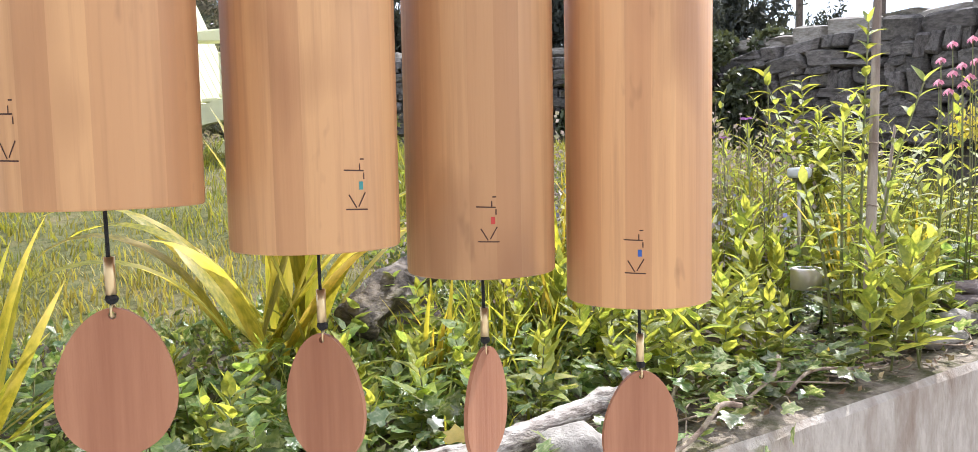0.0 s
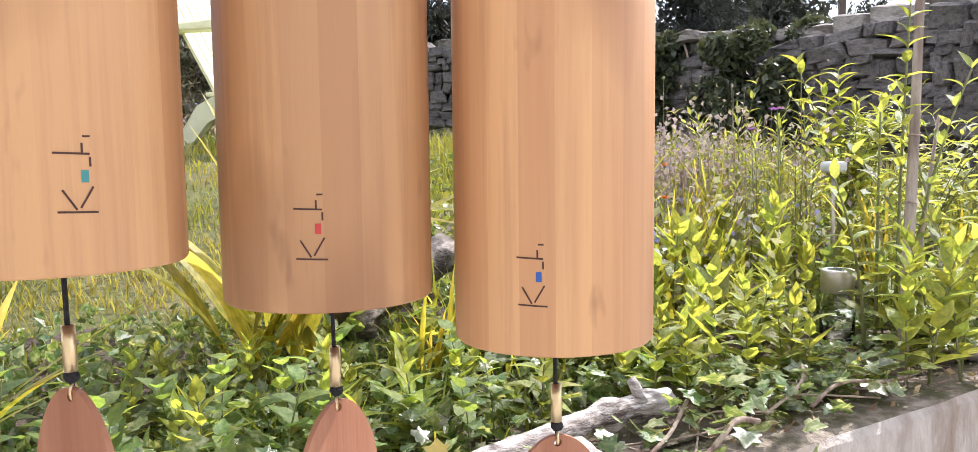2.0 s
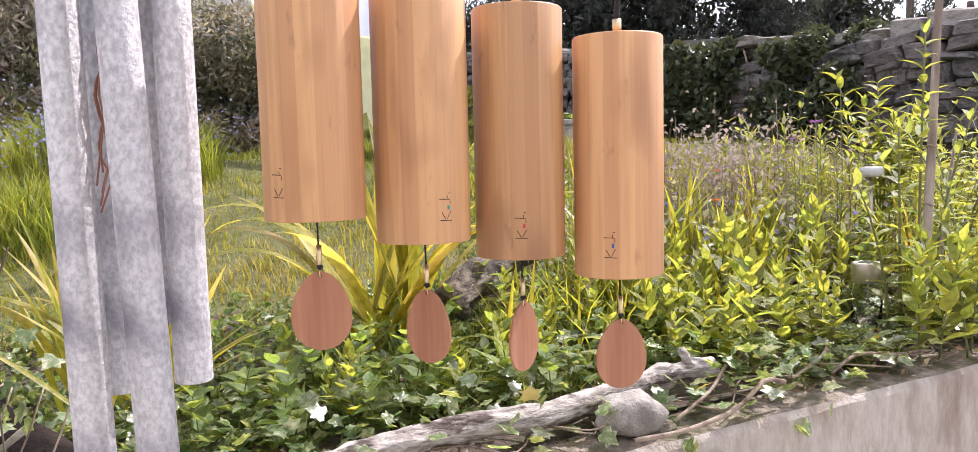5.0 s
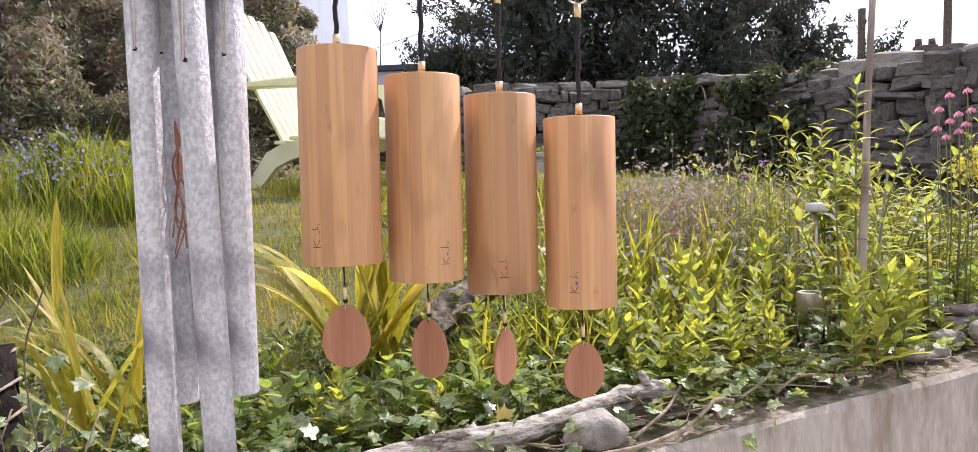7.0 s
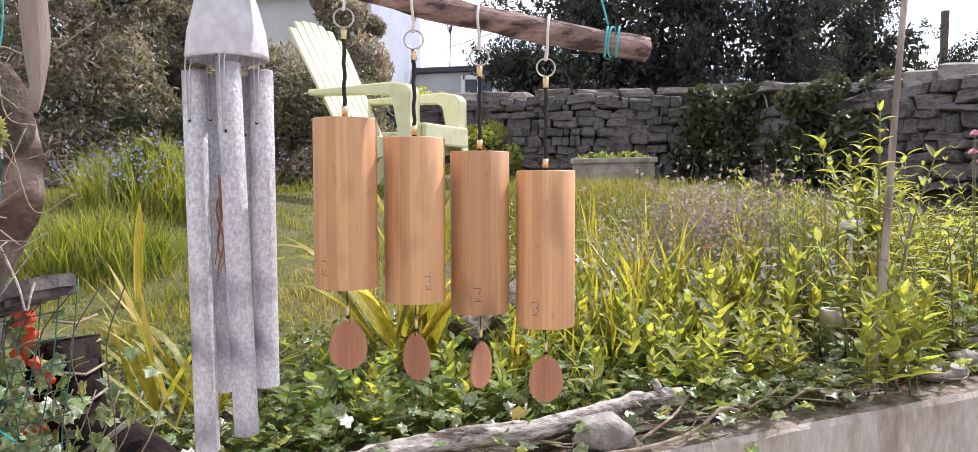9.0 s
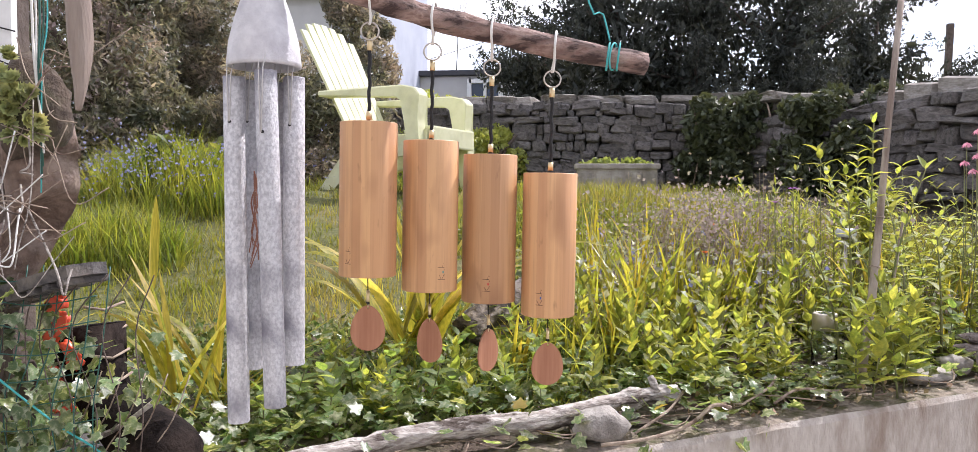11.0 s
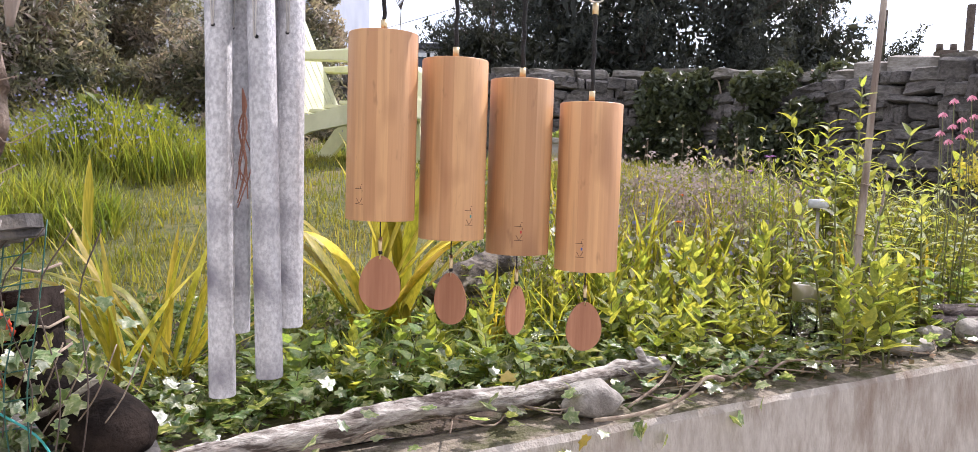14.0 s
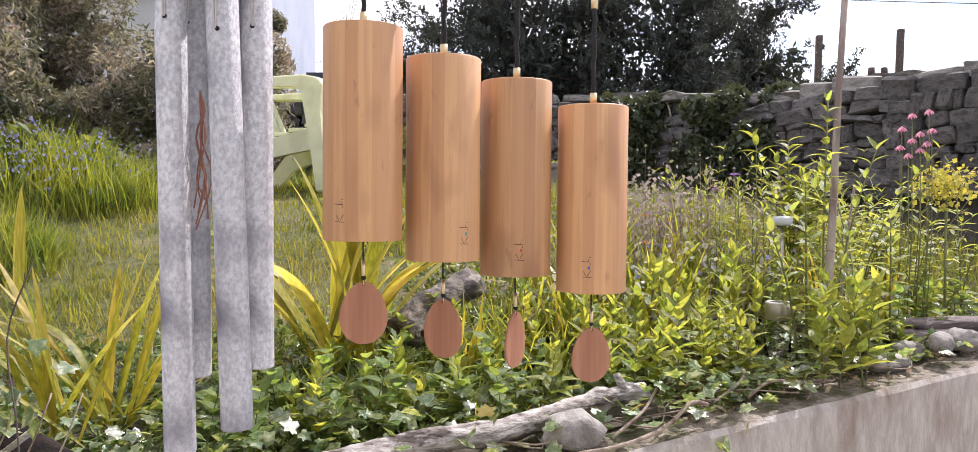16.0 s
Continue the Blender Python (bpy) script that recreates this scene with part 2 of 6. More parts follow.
IVY = mat("ivy_leaf", (0.095, 0.15, 0.055), (0.19, 0.24, 0.10), (0.38, 0.40, 0.27), scale=110, big=60, rough=0.2, bump=0.15, trans=0.4, boost=2.1, spec=1.0, rnd=0.45, hue=0.025)
IVY_YELLOW = mat("yellow_ivy_leaf", (0.30, 0.25, 0.05), (0.40, 0.30, 0.07), scale=90, rough=0.4, trans=0.45, bump=0.2, rnd=0.2)
GREYLEAF = mat("grey_green_leaf", (0.19, 0.24, 0.07), (0.29, 0.32, 0.11), scale=90, rough=0.45, bump=0.3, trans=0.5, boost=1.9, rnd=0.3, hue=0.02)
STEM = mat("green_stem", (0.13, 0.17, 0.05), (0.20, 0.18, 0.08), scale=60, rough=0.6, bump=0.2)
TWIG = mat("dry_twig", (0.30, 0.23, 0.17), (0.42, 0.34, 0.26), (0.18, 0.12, 0.09), scale=80, big=30, rough=0.85, bump=0.5)
DRYBLOOM = mat("seeding_flowers", (0.34, 0.28, 0.25), (0.42, 0.36, 0.36), (0.24, 0.24, 0.12), scale=8, big=4, rough=0.8, bump=0, trans=0.35, rnd=0.3, hue=0.03, island=True, tint=(1.3, 1.2, 1.1))
STAKE = mat("bamboo_stake", (0.29, 0.235, 0.185), (0.38, 0.32, 0.26), (0.19, 0.14, 0.11), scale=70, big=20, rough=0.75, bump=0.4, stretch=(1, 1, 0.1))
HEDGE = mat("hedge_leaf", (0.10, 0.115, 0.078), (0.21, 0.20, 0.15), (0.38, 0.32, 0.285), scale=4, big=2.2, rough=0.42, bump=0, trans=0.42, tint=(1.75, 1.65, 1.1), rnd=0.5, hue=0.03, island=True, cover=(0.45, 0.65))
CONIFER = mat("conifer_spray", (0.034, 0.042, 0.037), (0.064, 0.07, 0.058), scale=3, rough=0.7, bump=0, trans=0.2, rnd=0.4, island=True)
WALLIVY = mat("wall_ivy_leaf", (0.055, 0.07, 0.036), (0.09, 0.105, 0.055), scale=5, rough=0.5, bump=0, trans=0.2, rnd=0.4, island=True)
BARK = mat("bark", (0.07, 0.05, 0.04), (0.13, 0.10, 0.08), scale=20, rough=0.9, bump=0.8)
CHAIR = mat("pale_green_plastic", (0.74, 0.74, 0.50), (0.78, 0.78, 0.56), (0.66, 0.66, 0.44), scale=20, big=6, rough=0.55, bump=0.05, trans=0.22, boost=1.1, tint=(1.1, 1.1, 0.8))
BLUEWALL = mat("blue_grey_render", (0.42, 0.45, 0.53), (0.47, 0.50, 0.57), scale=3, rough=0.9, bump=0.2)
GREYWALL = mat("grey_render", (0.50, 0.49, 0.48), (0.57, 0.56, 0.55), scale=3, rough=0.9, bump=0.2)
ROOFING = plain("dark_roofing", (0.06, 0.06, 0.07), 0.7)
WHITE = plain("white_paint", (0.78, 0.78, 0.76), 0.5, var=0.05)
GLASS_DARK = plain("window_glass", (0.04, 0.06, 0.10), 0.08)
LEATHER = mat("weathered_leather", (0.12, 0.078, 0.058), (0.25, 0.175, 0.135), (0.42, 0.34, 0.29), scale=45, big=14, rough=0.7, bump=0.7, bscale=120, cover=(0.5, 0.72))
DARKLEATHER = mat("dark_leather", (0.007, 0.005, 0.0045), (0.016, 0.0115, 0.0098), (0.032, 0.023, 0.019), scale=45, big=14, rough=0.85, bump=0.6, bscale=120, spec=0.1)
RUBBER = mat("worn_rubber", (0.05, 0.046, 0.045), (0.11, 0.10, 0.095), (0.16, 0.14, 0.12), scale=60, big=20, rough=0.85, bump=0.5)
HOUSELEEK = mat("houseleek", (0.29, 0.33, 0.15), (0.40, 0.42, 0.21), scale=60, rough=0.5, bump=0.1, trans=0.3, rnd=0.2, hue=0.02)
GREENWIRE = plain("green_wire", (0.02, 0.10, 0.075), 0.5)
ORANGE = plain("orange_plastic", (0.72, 0.09, 0.035), 0.45)
ORANGE_PETAL = mat("orange_petal", (0.75, 0.17, 0.02), (0.80, 0.25, 0.03), scale=80, rough=0.5, bump=0, trans=0.4, tint=(1.2, 1, 0.6), rnd=0.15)
PINK_PETAL = mat("pink_petal", (0.68, 0.26, 0.36), (0.76, 0.42, 0.48), scale=80, rough=0.5, bump=0, trans=0.35, tint=(1.1, 0.9, 1.1), rnd=0.15)
PURPLE_PETAL = mat("purple_petal", (0.33, 0.14, 0.38), (0.42, 0.22, 0.46), scale=80, rough=0.5, bump=0, trans=0.35, tint=(1.2, 1, 1.2), rnd=0.15)
BLUE_PETAL = mat("blue_petal", (0.22, 0.24, 0.42), (0.32, 0.33, 0.48), scale=30, rough=0.6, bump=0, trans=0.3, tint=(1.1, 1, 1.2), rnd=0.3, island=True)
YELLOW_PETAL = mat("yellow_petal", (0.38, 0.36, 0.07), (0.46, 0.42, 0.10), scale=80, rough=0.5, bump=0, trans=0.4, rnd=0.2, island=True)
PLASTIC = plain("pale_plastic", (0.66, 0.68, 0.70), 0.35)
TEAL = plain("teal_dye", (0.05, 0.25, 0.24), 0.6)
RED = plain("red_dye", (0.55, 0.05, 0.04), 0.6)
BLUE = plain("blue_dye", (0.03, 0.10, 0.38), 0.6)
BLUEPLASTIC = plain("blue_striped_fabric", (0.12, 0.26, 0.42), 0.7)


def glass_material():
    m, n, l = tree("clear_glass")
    out, g = n.new("ShaderNodeOutputMaterial"), n.new("ShaderNodeBsdfPrincipled")
    g.inputs["Base Color"].default_value = (0.93, 0.97, 0.95, 1)
    g.inputs["Roughness"].default_value, g.inputs["IOR"].default_value = 0.06, 1.45
    g.inputs["Transmission Weight"].default_value = 1.0
    l.new(g.outputs["BSDF"], out.inputs["Surface"])
    return m


GLASS = glass_material()


# ---- building helpers ----
def part(name, bm, material, parent=None, label="", smooth=True, at=None):
    """Links a bmesh as one mesh object, under a thing or a part where given."""
    if isinstance(bm, bpy.types.Mesh):
        me = bm
    else:
        me = bpy.data.meshes.new(name)
        bm.to_mesh(me)
        bm.free()
        if smooth:
            me.polygons.foreach_set("use_smooth", [True] * len(me.polygons))
    if material and not me.materials:
        me.materials.append(material)
    ob = new(name, me)
    ob.parent = parent
    if at is not None:
        ob.matrix_basis = at
    if label:
        ob["label"] = label
    return ob


def thing(name, label, category, at=None, group="", kind=""):
    ob = new(name)
    ob.empty_display_size = 0.05
    if at is not None:
        ob.matrix_basis = at
    return tagged(ob, label, category, group, kind)


def mesh_of(name, bm, material, smooth=True):
    me = bpy.data.meshes.new(name)
    bm.to_mesh(me)
    bm.free()
    if smooth:
        me.polygons.foreach_set("use_smooth", [True] * len(me.polygons))
    me.materials.append(material)
    return me


def raw_mesh(name, verts, faces, material, smooth=False):
    me = bpy.data.meshes.new(name)
    me.from_pydata(verts, [], faces)
    me.materials.append(material)
    if smooth:
        me.polygons.foreach_set("use_smooth", [True] * len(me.polygons))
    return me


def lathe(profile, seg=48, bm=None, closed=False):
    """A body of revolution round z from (radius, z) pairs."""
    bm = bm or bmesh.new()
    rings = [[bm.verts.new((r * math.cos(2 * math.pi * k / seg), r * math.sin(2 * math.pi * k / seg), z)) for k in range(seg)] for r, z in profile]
    if closed:
        rings.append(rings[0])
    for a, b in zip(rings, rings[1:]):
        for k in range(seg):
            bm.faces.new((a[k], a[(k + 1) % seg], b[(k + 1) % seg], b[k]))
    return bm


def sweep(points, radii, seg=8, bm=None, cap=True, wob=0.0, seed=0):
    """A round rod along points; radii: one number or one for each point."""
    bm = bm or bmesh.new()
    pts = [Vector(p) for p in points]
    if isinstance(radii, (int, float)):
        radii = [radii] * len(pts)
    rings, side = [], None
    for i, p in enumerate(pts):
        d = (pts[min(i + 1, len(pts) - 1)] - pts[max(i - 1, 0)]).normalized()
        if side is None:
            side = d.orthogonal().normalized()
        side = (side - d * side.dot(d)).normalized()
        up = d.cross(side)
        ring = []
        for k in range(seg):
            a = 2 * math.pi * k / seg
            r = radii[i]
            if wob:
                r *= 1 + wob * noise.noise(Vector((p.x * 25 + seed, p.y * 25 + 3 * math.cos(a), p.z * 25 + 3 * math.sin(a))))
            ring.append(bm.verts.new(p + (side * math.cos(a) + up * math.sin(a)) * r))
        rings.append(ring)
    for a, b in zip(rings, rings[1:]):
        for k in range(seg):
            bm.faces.new((a[k], a[(k + 1) % seg], b[(k + 1) % seg], b[k]))
    if cap:
        bm.faces.new(rings[0][::-1])
        bm.faces.new(rings[-1])
    return bm


def smooth_line(pts, n=6):
    """Points along a gliding curve through pts."""
    P = [Vector(p) for p in pts]
    P = [2 * P[0] - P[1]] + P + [2 * P[-1] - P[-2]]
    out = []
    for i in range(1, len(P) - 2):
        a, b, c, d = P[i - 1], P[i], P[i + 1], P[i + 2]
        for k in range(n):
            t = k / n
            out.append(0.5 * (2 * b + (c - a) * t + (2 * a - 5 * b + 4 * c - d) * t * t + (3 * b - a - 3 * c + d) * t ** 3))
    return out + [P[-2]]


def box(sx, sy, sz, bevel=0.0, at=(0, 0, 0), bm=None):
    """A box standing on z = 0 of its own place, with rounded edges."""
    own = bmesh.new()
    bmesh.ops.create_cube(own, size=1)
    for v in own.verts:
        v.co = Vector((v.co.x * sx, v.co.y * sy, (v.co.z + 0.5) * sz))
    if bevel:
        bmesh.ops.bevel(own, geom=list(own.edges), offset=bevel, segments=2, affect="EDGES", profile=0.6)
    for v in own.verts:
        v.co += Vector(at)
    if bm is None:
        return own
    tmp = bpy.data.meshes.new("tmp")
    own.to_mesh(tmp)
    own.free()
    bm.from_mesh(tmp)
    bpy.data.meshes.remove(tmp)
    return bm


def stone_shape(seed, sx, sy, sz, sub=2, rough=0.22, square=0.0):
    bm = bmesh.new()
    bmesh.ops.create_icosphere(bm, subdivisions=sub, radius=0.5)
    for v in bm.verts:
        c = v.co.copy()
        if square:
            q = max(abs(c.x), abs(c.y), abs(c.z))
            c = c.lerp(c * (0.45 / q), square)
        c *= 1 + rough * noise.noise(c * 3.1 + Vector((seed * 7.3, seed, 0))) + rough * 0.4 * noise.noise(c * 8 + Vector((seed, 0, 3)))
        v.co = Vector((c.x * sx, c.y * sy, c.z * sz))
    return bm


def rubble_shape(seed):
    """An angular unit block of rubble: flat faces, knocked corners, uneven edges."""
    r = random.Random(seed)
    bm = bmesh.new()
    bmesh.ops.create_cube(bm, size=1.0)
    for v in bm.verts:
        v.co = Vector((c * r.uniform(0.72, 1.04) for c in v.co))
    bmesh.ops.bevel(bm, geom=list(bm.edges), offset=0.10, segments=1, affect="EDGES")
    bmesh.ops.subdivide_edges(bm, edges=list(bm.edges), cuts=1, use_grid_fill=True)
    for v in bm.verts:
        v.co *= 1 + 0.13 * noise.noise(v.co * 3.4 + Vector((seed * 5.1, seed, 0)))
    bmesh.ops.recalc_face_normals(bm, faces=list(bm.faces))
    return bm


def leaf_bm(L, W, seg=4, fold=0.25, droop=0.3, tip=0.6, saw=0.0, stalk=0.0):
    """A leaf lying along +y from the origin, folded along its rib and bent down towards the tip."""
    bm = bmesh.new()
    rows = []
    for i in range(seg + 1):
        t = i / seg
        w = W * 0.5 * (math.sin(math.pi * t ** tip) if 0 < i < seg else 0.02)
        if saw and i % 2:
            w *= 1 + saw
        y, z = stalk + L * t, -droop * L * t * t
        if i in (0, seg):
            rows.append([bm.verts.new((0, y, z))])
        else:
            rows.append([bm.verts.new((-w, y, z + fold * w)), bm.verts.new((0, y, z)), bm.verts.new((w, y, z + fold * w))])
    for a, b in zip(rows, rows[1:]):
        if len(a) == 1:
            bm.faces.new((a[0], b[1], b[0]))
            bm.faces.new((a[0], b[2], b[1]))
        elif len(b) == 1:
            bm.faces.new((a[0], a[1], b[0]))
            bm.faces.new((a[1], a[2], b[0]))
        else:
            bm.faces.new((a[0], a[1], b[1], b[0]))
            bm.faces.new((a[1], a[2], b[2], b[1]))
    return bm


def cloud(name, centres, size, material, rng, up=0.3, long=1.8):
    """Many small folded leaves, one mesh: centres is an n x 3 array, size a number or an array."""
    n = len(centres)
    d = rng.normal(size=(n, 3))
    d[:, 2] += up
    d /= np.linalg.norm(d, axis=1)[:, None]
    s = rng.normal(size=(n, 3))
    s -= d * (s * d).sum(1)[:, None]
    s /= np.linalg.norm(s, axis=1)[:, None]
    k = np.cross(d, s)
    size = (np.ones(n) * size * rng.uniform(0.6, 1.3, n))[:, None]
    v = np.empty((n, 5, 3))
    v[:, 0] = centres - d * size * long / 2
    v[:, 1] = centres + s * size / 2 + k * size * 0.15
    v[:, 2] = centres + d * size * long / 2
    v[:, 3] = centres - s * size / 2 + k * size * 0.15
    v[:, 4] = centres
    base = (np.arange(n) * 5)[:, None, None]
    f = base + np.array([[0, 1, 4], [1, 2, 4], [2, 3, 4], [3, 0, 4]])[None]
    me = bpy.data.meshes.new(name)
    me.from_pydata(v.reshape(-1, 3).tolist(), [], f.reshape(-1, 3).tolist())
    me.materials.append(material)
    return me


def blades(name, roots, heights, width, material, rng, lean=0.35):
    """Many grass blades, one mesh: each a bent strip that ends in a point."""
    n = len(roots)
    a = rng.uniform(0, 2 * math.pi, n)
    out = np.stack([np.cos(a), np.sin(a), np.zeros(n)], 1)
    side = np.stack([-np.sin(a), np.cos(a), np.zeros(n)], 1)
    h = np.asarray(heights)[:, None]
    b = (rng.uniform(0.1, 1, n) * lean)[:, None] * h
    w = width * rng.uniform(0.6, 1.3, n)[:, None]
    up = np.array([[0, 0, 1.0]])
    v = np.empty((n, 5, 3))
    v[:, 0], v[:, 1] = roots - side * w / 2, roots + side * w / 2
    m = roots + up * h * 0.55 + out * b * 0.35
    v[:, 2], v[:, 3] = m - side * w * 0.4, m + side * w * 0.4
    v[:, 4] = roots + up * h + out * b
    base = (np.arange(n) * 5)
    faces = np.concatenate([np.stack([base, base + 1, base + 3], 1), np.stack([base, base + 3, base + 2], 1), np.stack([base + 2, base + 3, base + 4], 1)])
    me = bpy.data.meshes.new(name)
    me.from_pydata(v.reshape(-1, 3).tolist(), [], faces.tolist())
    me.materials.append(material)
    return me


RNG = np.random.default_rng(11)
rnd = random.Random(5)

# ---- plan: u runs along the retaining wall, v into the garden ----
WX, WY, WANG = 0.43, 1.236, radians(29.3)
CU, SU = math.cos(WANG), math.sin(WANG)


def at_uv(u, v):
    return WX + u * CU - v * SU, WY + u * SU + v * CU


def to_uv(x, y):
    return (x - WX) * CU + (y - WY) * SU, -(x - WX) * SU + (y - WY) * CU


def ground_z(x, y):
    u, v = to_uv(x, y)
    a = min(1.0, max(0.0, (v - 0.35) / 2.75))
    return 0.5 * (0.6 * a * a * (3 - 2 * a) + 0.4 * a) + 0.03 * max(-1.0, min(1.5, u)) * (1 - a) - 0.012


def on_ground(u, v, dz=0.0):
    x, y = at_uv(u, v)
    return Vector((x, y, ground_z(x, y) + dz))


WALL_TURN = pose(WX, WY, 0, 0, 0, 29.3)

# ---- large structure ----
def build_ground():
    us = sorted(set([-200, -80, -30, -12, -8, -6] + [-4 + 0.1 * i for i in range(86)] + [5, 6, 8, 12, 30, 80, 200]))
    vs = sorted(set([0.05 + 0.07 * i for i in range(66)] + [5, 5.5, 6.2, 7, 8, 10, 13, 18, 30, 60, 120, 300]))
    verts, faces = [], []
    for v in vs:
        for u in us:
            p = on_ground(u, v)
            k = 0.012 if v < 1.2 else 0.02
            p.z += k * noise.noise(Vector((p.x * 5, p.y * 5, 0))) + (0.008 * noise.noise(Vector((p.x * 22, p.y * 22, 2))) if v < 4 else 0)
            verts.append(p)
    n = len(us)
    for j in range(len(vs) - 1):
        for i in range(n - 1):
            faces.append((j * n + i, j * n + i + 1, (j + 1) * n + i + 1, (j + 1) * n + i))
    me = raw_mesh("ground", verts, faces, SOIL, True)
    me.materials.append(TURF)
    for p in me.polygons:
        u, v = to_uv(p.center.x, p.center.y)
        edge = 0.95 + 0.25 * noise.noise(Vector((u * 1.3, 0, 0)))
        if u > 0.2:
            edge += min(1.7, (u - 0.2) * 2.2)
        p.material_index = 1 if v > edge else 0
    tagged(new("ground", me), "sloping garden ground, dark soil bed and mown turf", "ground", kind="structure")


build_ground()

bm = bmesh.new()
N = 90
for i in range(N + 1):
    u = -3.6 + 7.8 * i / N
    top = 0.03 * max(-1.0, min(1.5, u)) - 0.02
    j = [0.006 * noise.noise(Vector((u * 9, q, 0))) for q in range(4)]
    for v, z in ((-0.055 + j[3], -0.96), (-0.055 + j[0] * 0.5, top - 0.012 + j[1]), (-0.046 + j[0], top + j[2]), (0.02, top + 0.004 + j[1]), (0.075, top + j[0]), (0.075, -0.96)):
        x, y = at_uv(u, v)
        bm.verts.new((x, y, z))
bm.verts.ensure_lookup_table()
for i in range(N):
    for k in range(5):
        bm.faces.new([bm.verts[6 * i + k], bm.verts[6 * i + 6 + k], bm.verts[6 * i + 7 + k], bm.verts[6 * i + 1 + k]])
wall = part("retaining_wall", bm, CONCRETE, smooth=False)
wall.data.materials.append(MOSSY)
for p in wall.data.polygons:
    if p.index % 5 in (2, 3):
        p.material_index = 1
tagged(wall, "low cast concrete retaining wall with a worn mossy edge", "wall", kind="structure")

patio = part("patio", box(14, 8, 0.1, 0.01, (0, 0, -0.1)), PATIO, at=pose(0, -2.4, -0.95) @ pose(0, 0, 0, 0, 0, 0))
tagged(patio, "pale concrete patio in front of the garden bed", "paving", kind="structure")
# Unseen house wall behind the camera, added to bounce sun onto the chimes.
back = part("bounce_wall", box(12, 0.3, 5.2, 0.02), RENDERED, at=pose(0, -3.6, -0.95))
tagged(back, "unseen cream rendered wall added behind the patio to bounce sunlight", "wall", kind="structure")

# dry-stone wall: a dark core with single stones laid in courses on the face
WALL_LINE = [(-4.2, 6.5), (-2.2, 6.25), (-0.87, 6.2), (0.2, 6.15), (1.16, 6.0), (1.87, 5.22), (2.36, 4.28), (3.0, 3.3), (3.6, 2.4)]
WALL_TOP = [1.25, 1.27, 1.27, 1.27, 1.25, 1.14, 1.13, 1.12, 1.1]
stone_wall = thing("stone_wall", "old dry-stone garden wall of grey rubble, in shade", "wall", kind="structure")
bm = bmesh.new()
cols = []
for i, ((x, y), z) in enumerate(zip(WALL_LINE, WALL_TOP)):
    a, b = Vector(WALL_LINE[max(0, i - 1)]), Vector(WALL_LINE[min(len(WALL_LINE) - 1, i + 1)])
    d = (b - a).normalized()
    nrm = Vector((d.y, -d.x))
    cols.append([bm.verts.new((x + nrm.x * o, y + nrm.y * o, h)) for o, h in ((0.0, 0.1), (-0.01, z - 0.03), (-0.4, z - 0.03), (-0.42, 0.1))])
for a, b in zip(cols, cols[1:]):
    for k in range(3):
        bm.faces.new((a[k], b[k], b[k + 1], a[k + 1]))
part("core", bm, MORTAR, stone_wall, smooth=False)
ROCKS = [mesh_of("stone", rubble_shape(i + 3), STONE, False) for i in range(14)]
CAPS = [mesh_of("capstone", rubble_shape(i + 31), LIT_PALE_STONE, False) for i in range(7)]
right_wall = thing("stone_wall", "bend of the old dry-stone wall with larger stones and flat caps", "wall", kind="structure")
srng = random.Random(3)
for i in range(1, len(WALL_LINE) - 2):
    a, b = Vector(WALL_LINE[i]), Vector(WALL_LINE[i + 1])
    L, d = (b - a).length, (b - a).normalized()
    ang = math.degrees(math.atan2(d.y, d.x))
    near = 1.0 if i < 4 else 1.12
    z0 = 0.44
    course = 0
    while z0 < min(WALL_TOP[i], WALL_TOP[i + 1]) - 0.07:
        h = srng.uniform(0.045, 0.105) * near
        s = -srng.uniform(0, 0.12)
        while s < L:
            w = srng.choice((0.06, 0.10, 0.15, 0.22)) * srng.uniform(0.8, 1.25) * near
            p = a + d * (s + w / 2)
            hh = h * srng.uniform(0.85, 1.35)
            m = pose(p.x + d.y * 0.03, p.y - d.x * 0.03, z0 + h / 2, srng.uniform(-10, 10), srng.uniform(-11, 11), ang + srng.uniform(-10, 10) + srng.choice((0, 180)))
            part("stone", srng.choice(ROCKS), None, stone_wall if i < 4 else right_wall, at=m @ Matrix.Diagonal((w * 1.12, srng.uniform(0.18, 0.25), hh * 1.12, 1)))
            s += w
        z0 += h
    s = 0
    while s < L:
        w = srng.uniform(0.2, 0.42) * near
        k = min(1, (s + w / 2) / L)
        z = WALL_TOP[i] * (1 - k) + WALL_TOP[i + 1] * k
        p = a + d * (s + w / 2)
        m = pose(p.x - d.y * 0.17, p.y + d.x * 0.17, z + 0.0, srng.uniform(-4, 4), srng.uniform(-5, 5), ang + srng.uniform(-5, 5))
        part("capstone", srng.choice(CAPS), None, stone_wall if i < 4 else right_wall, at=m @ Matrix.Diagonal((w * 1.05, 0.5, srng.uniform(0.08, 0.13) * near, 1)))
        s += w


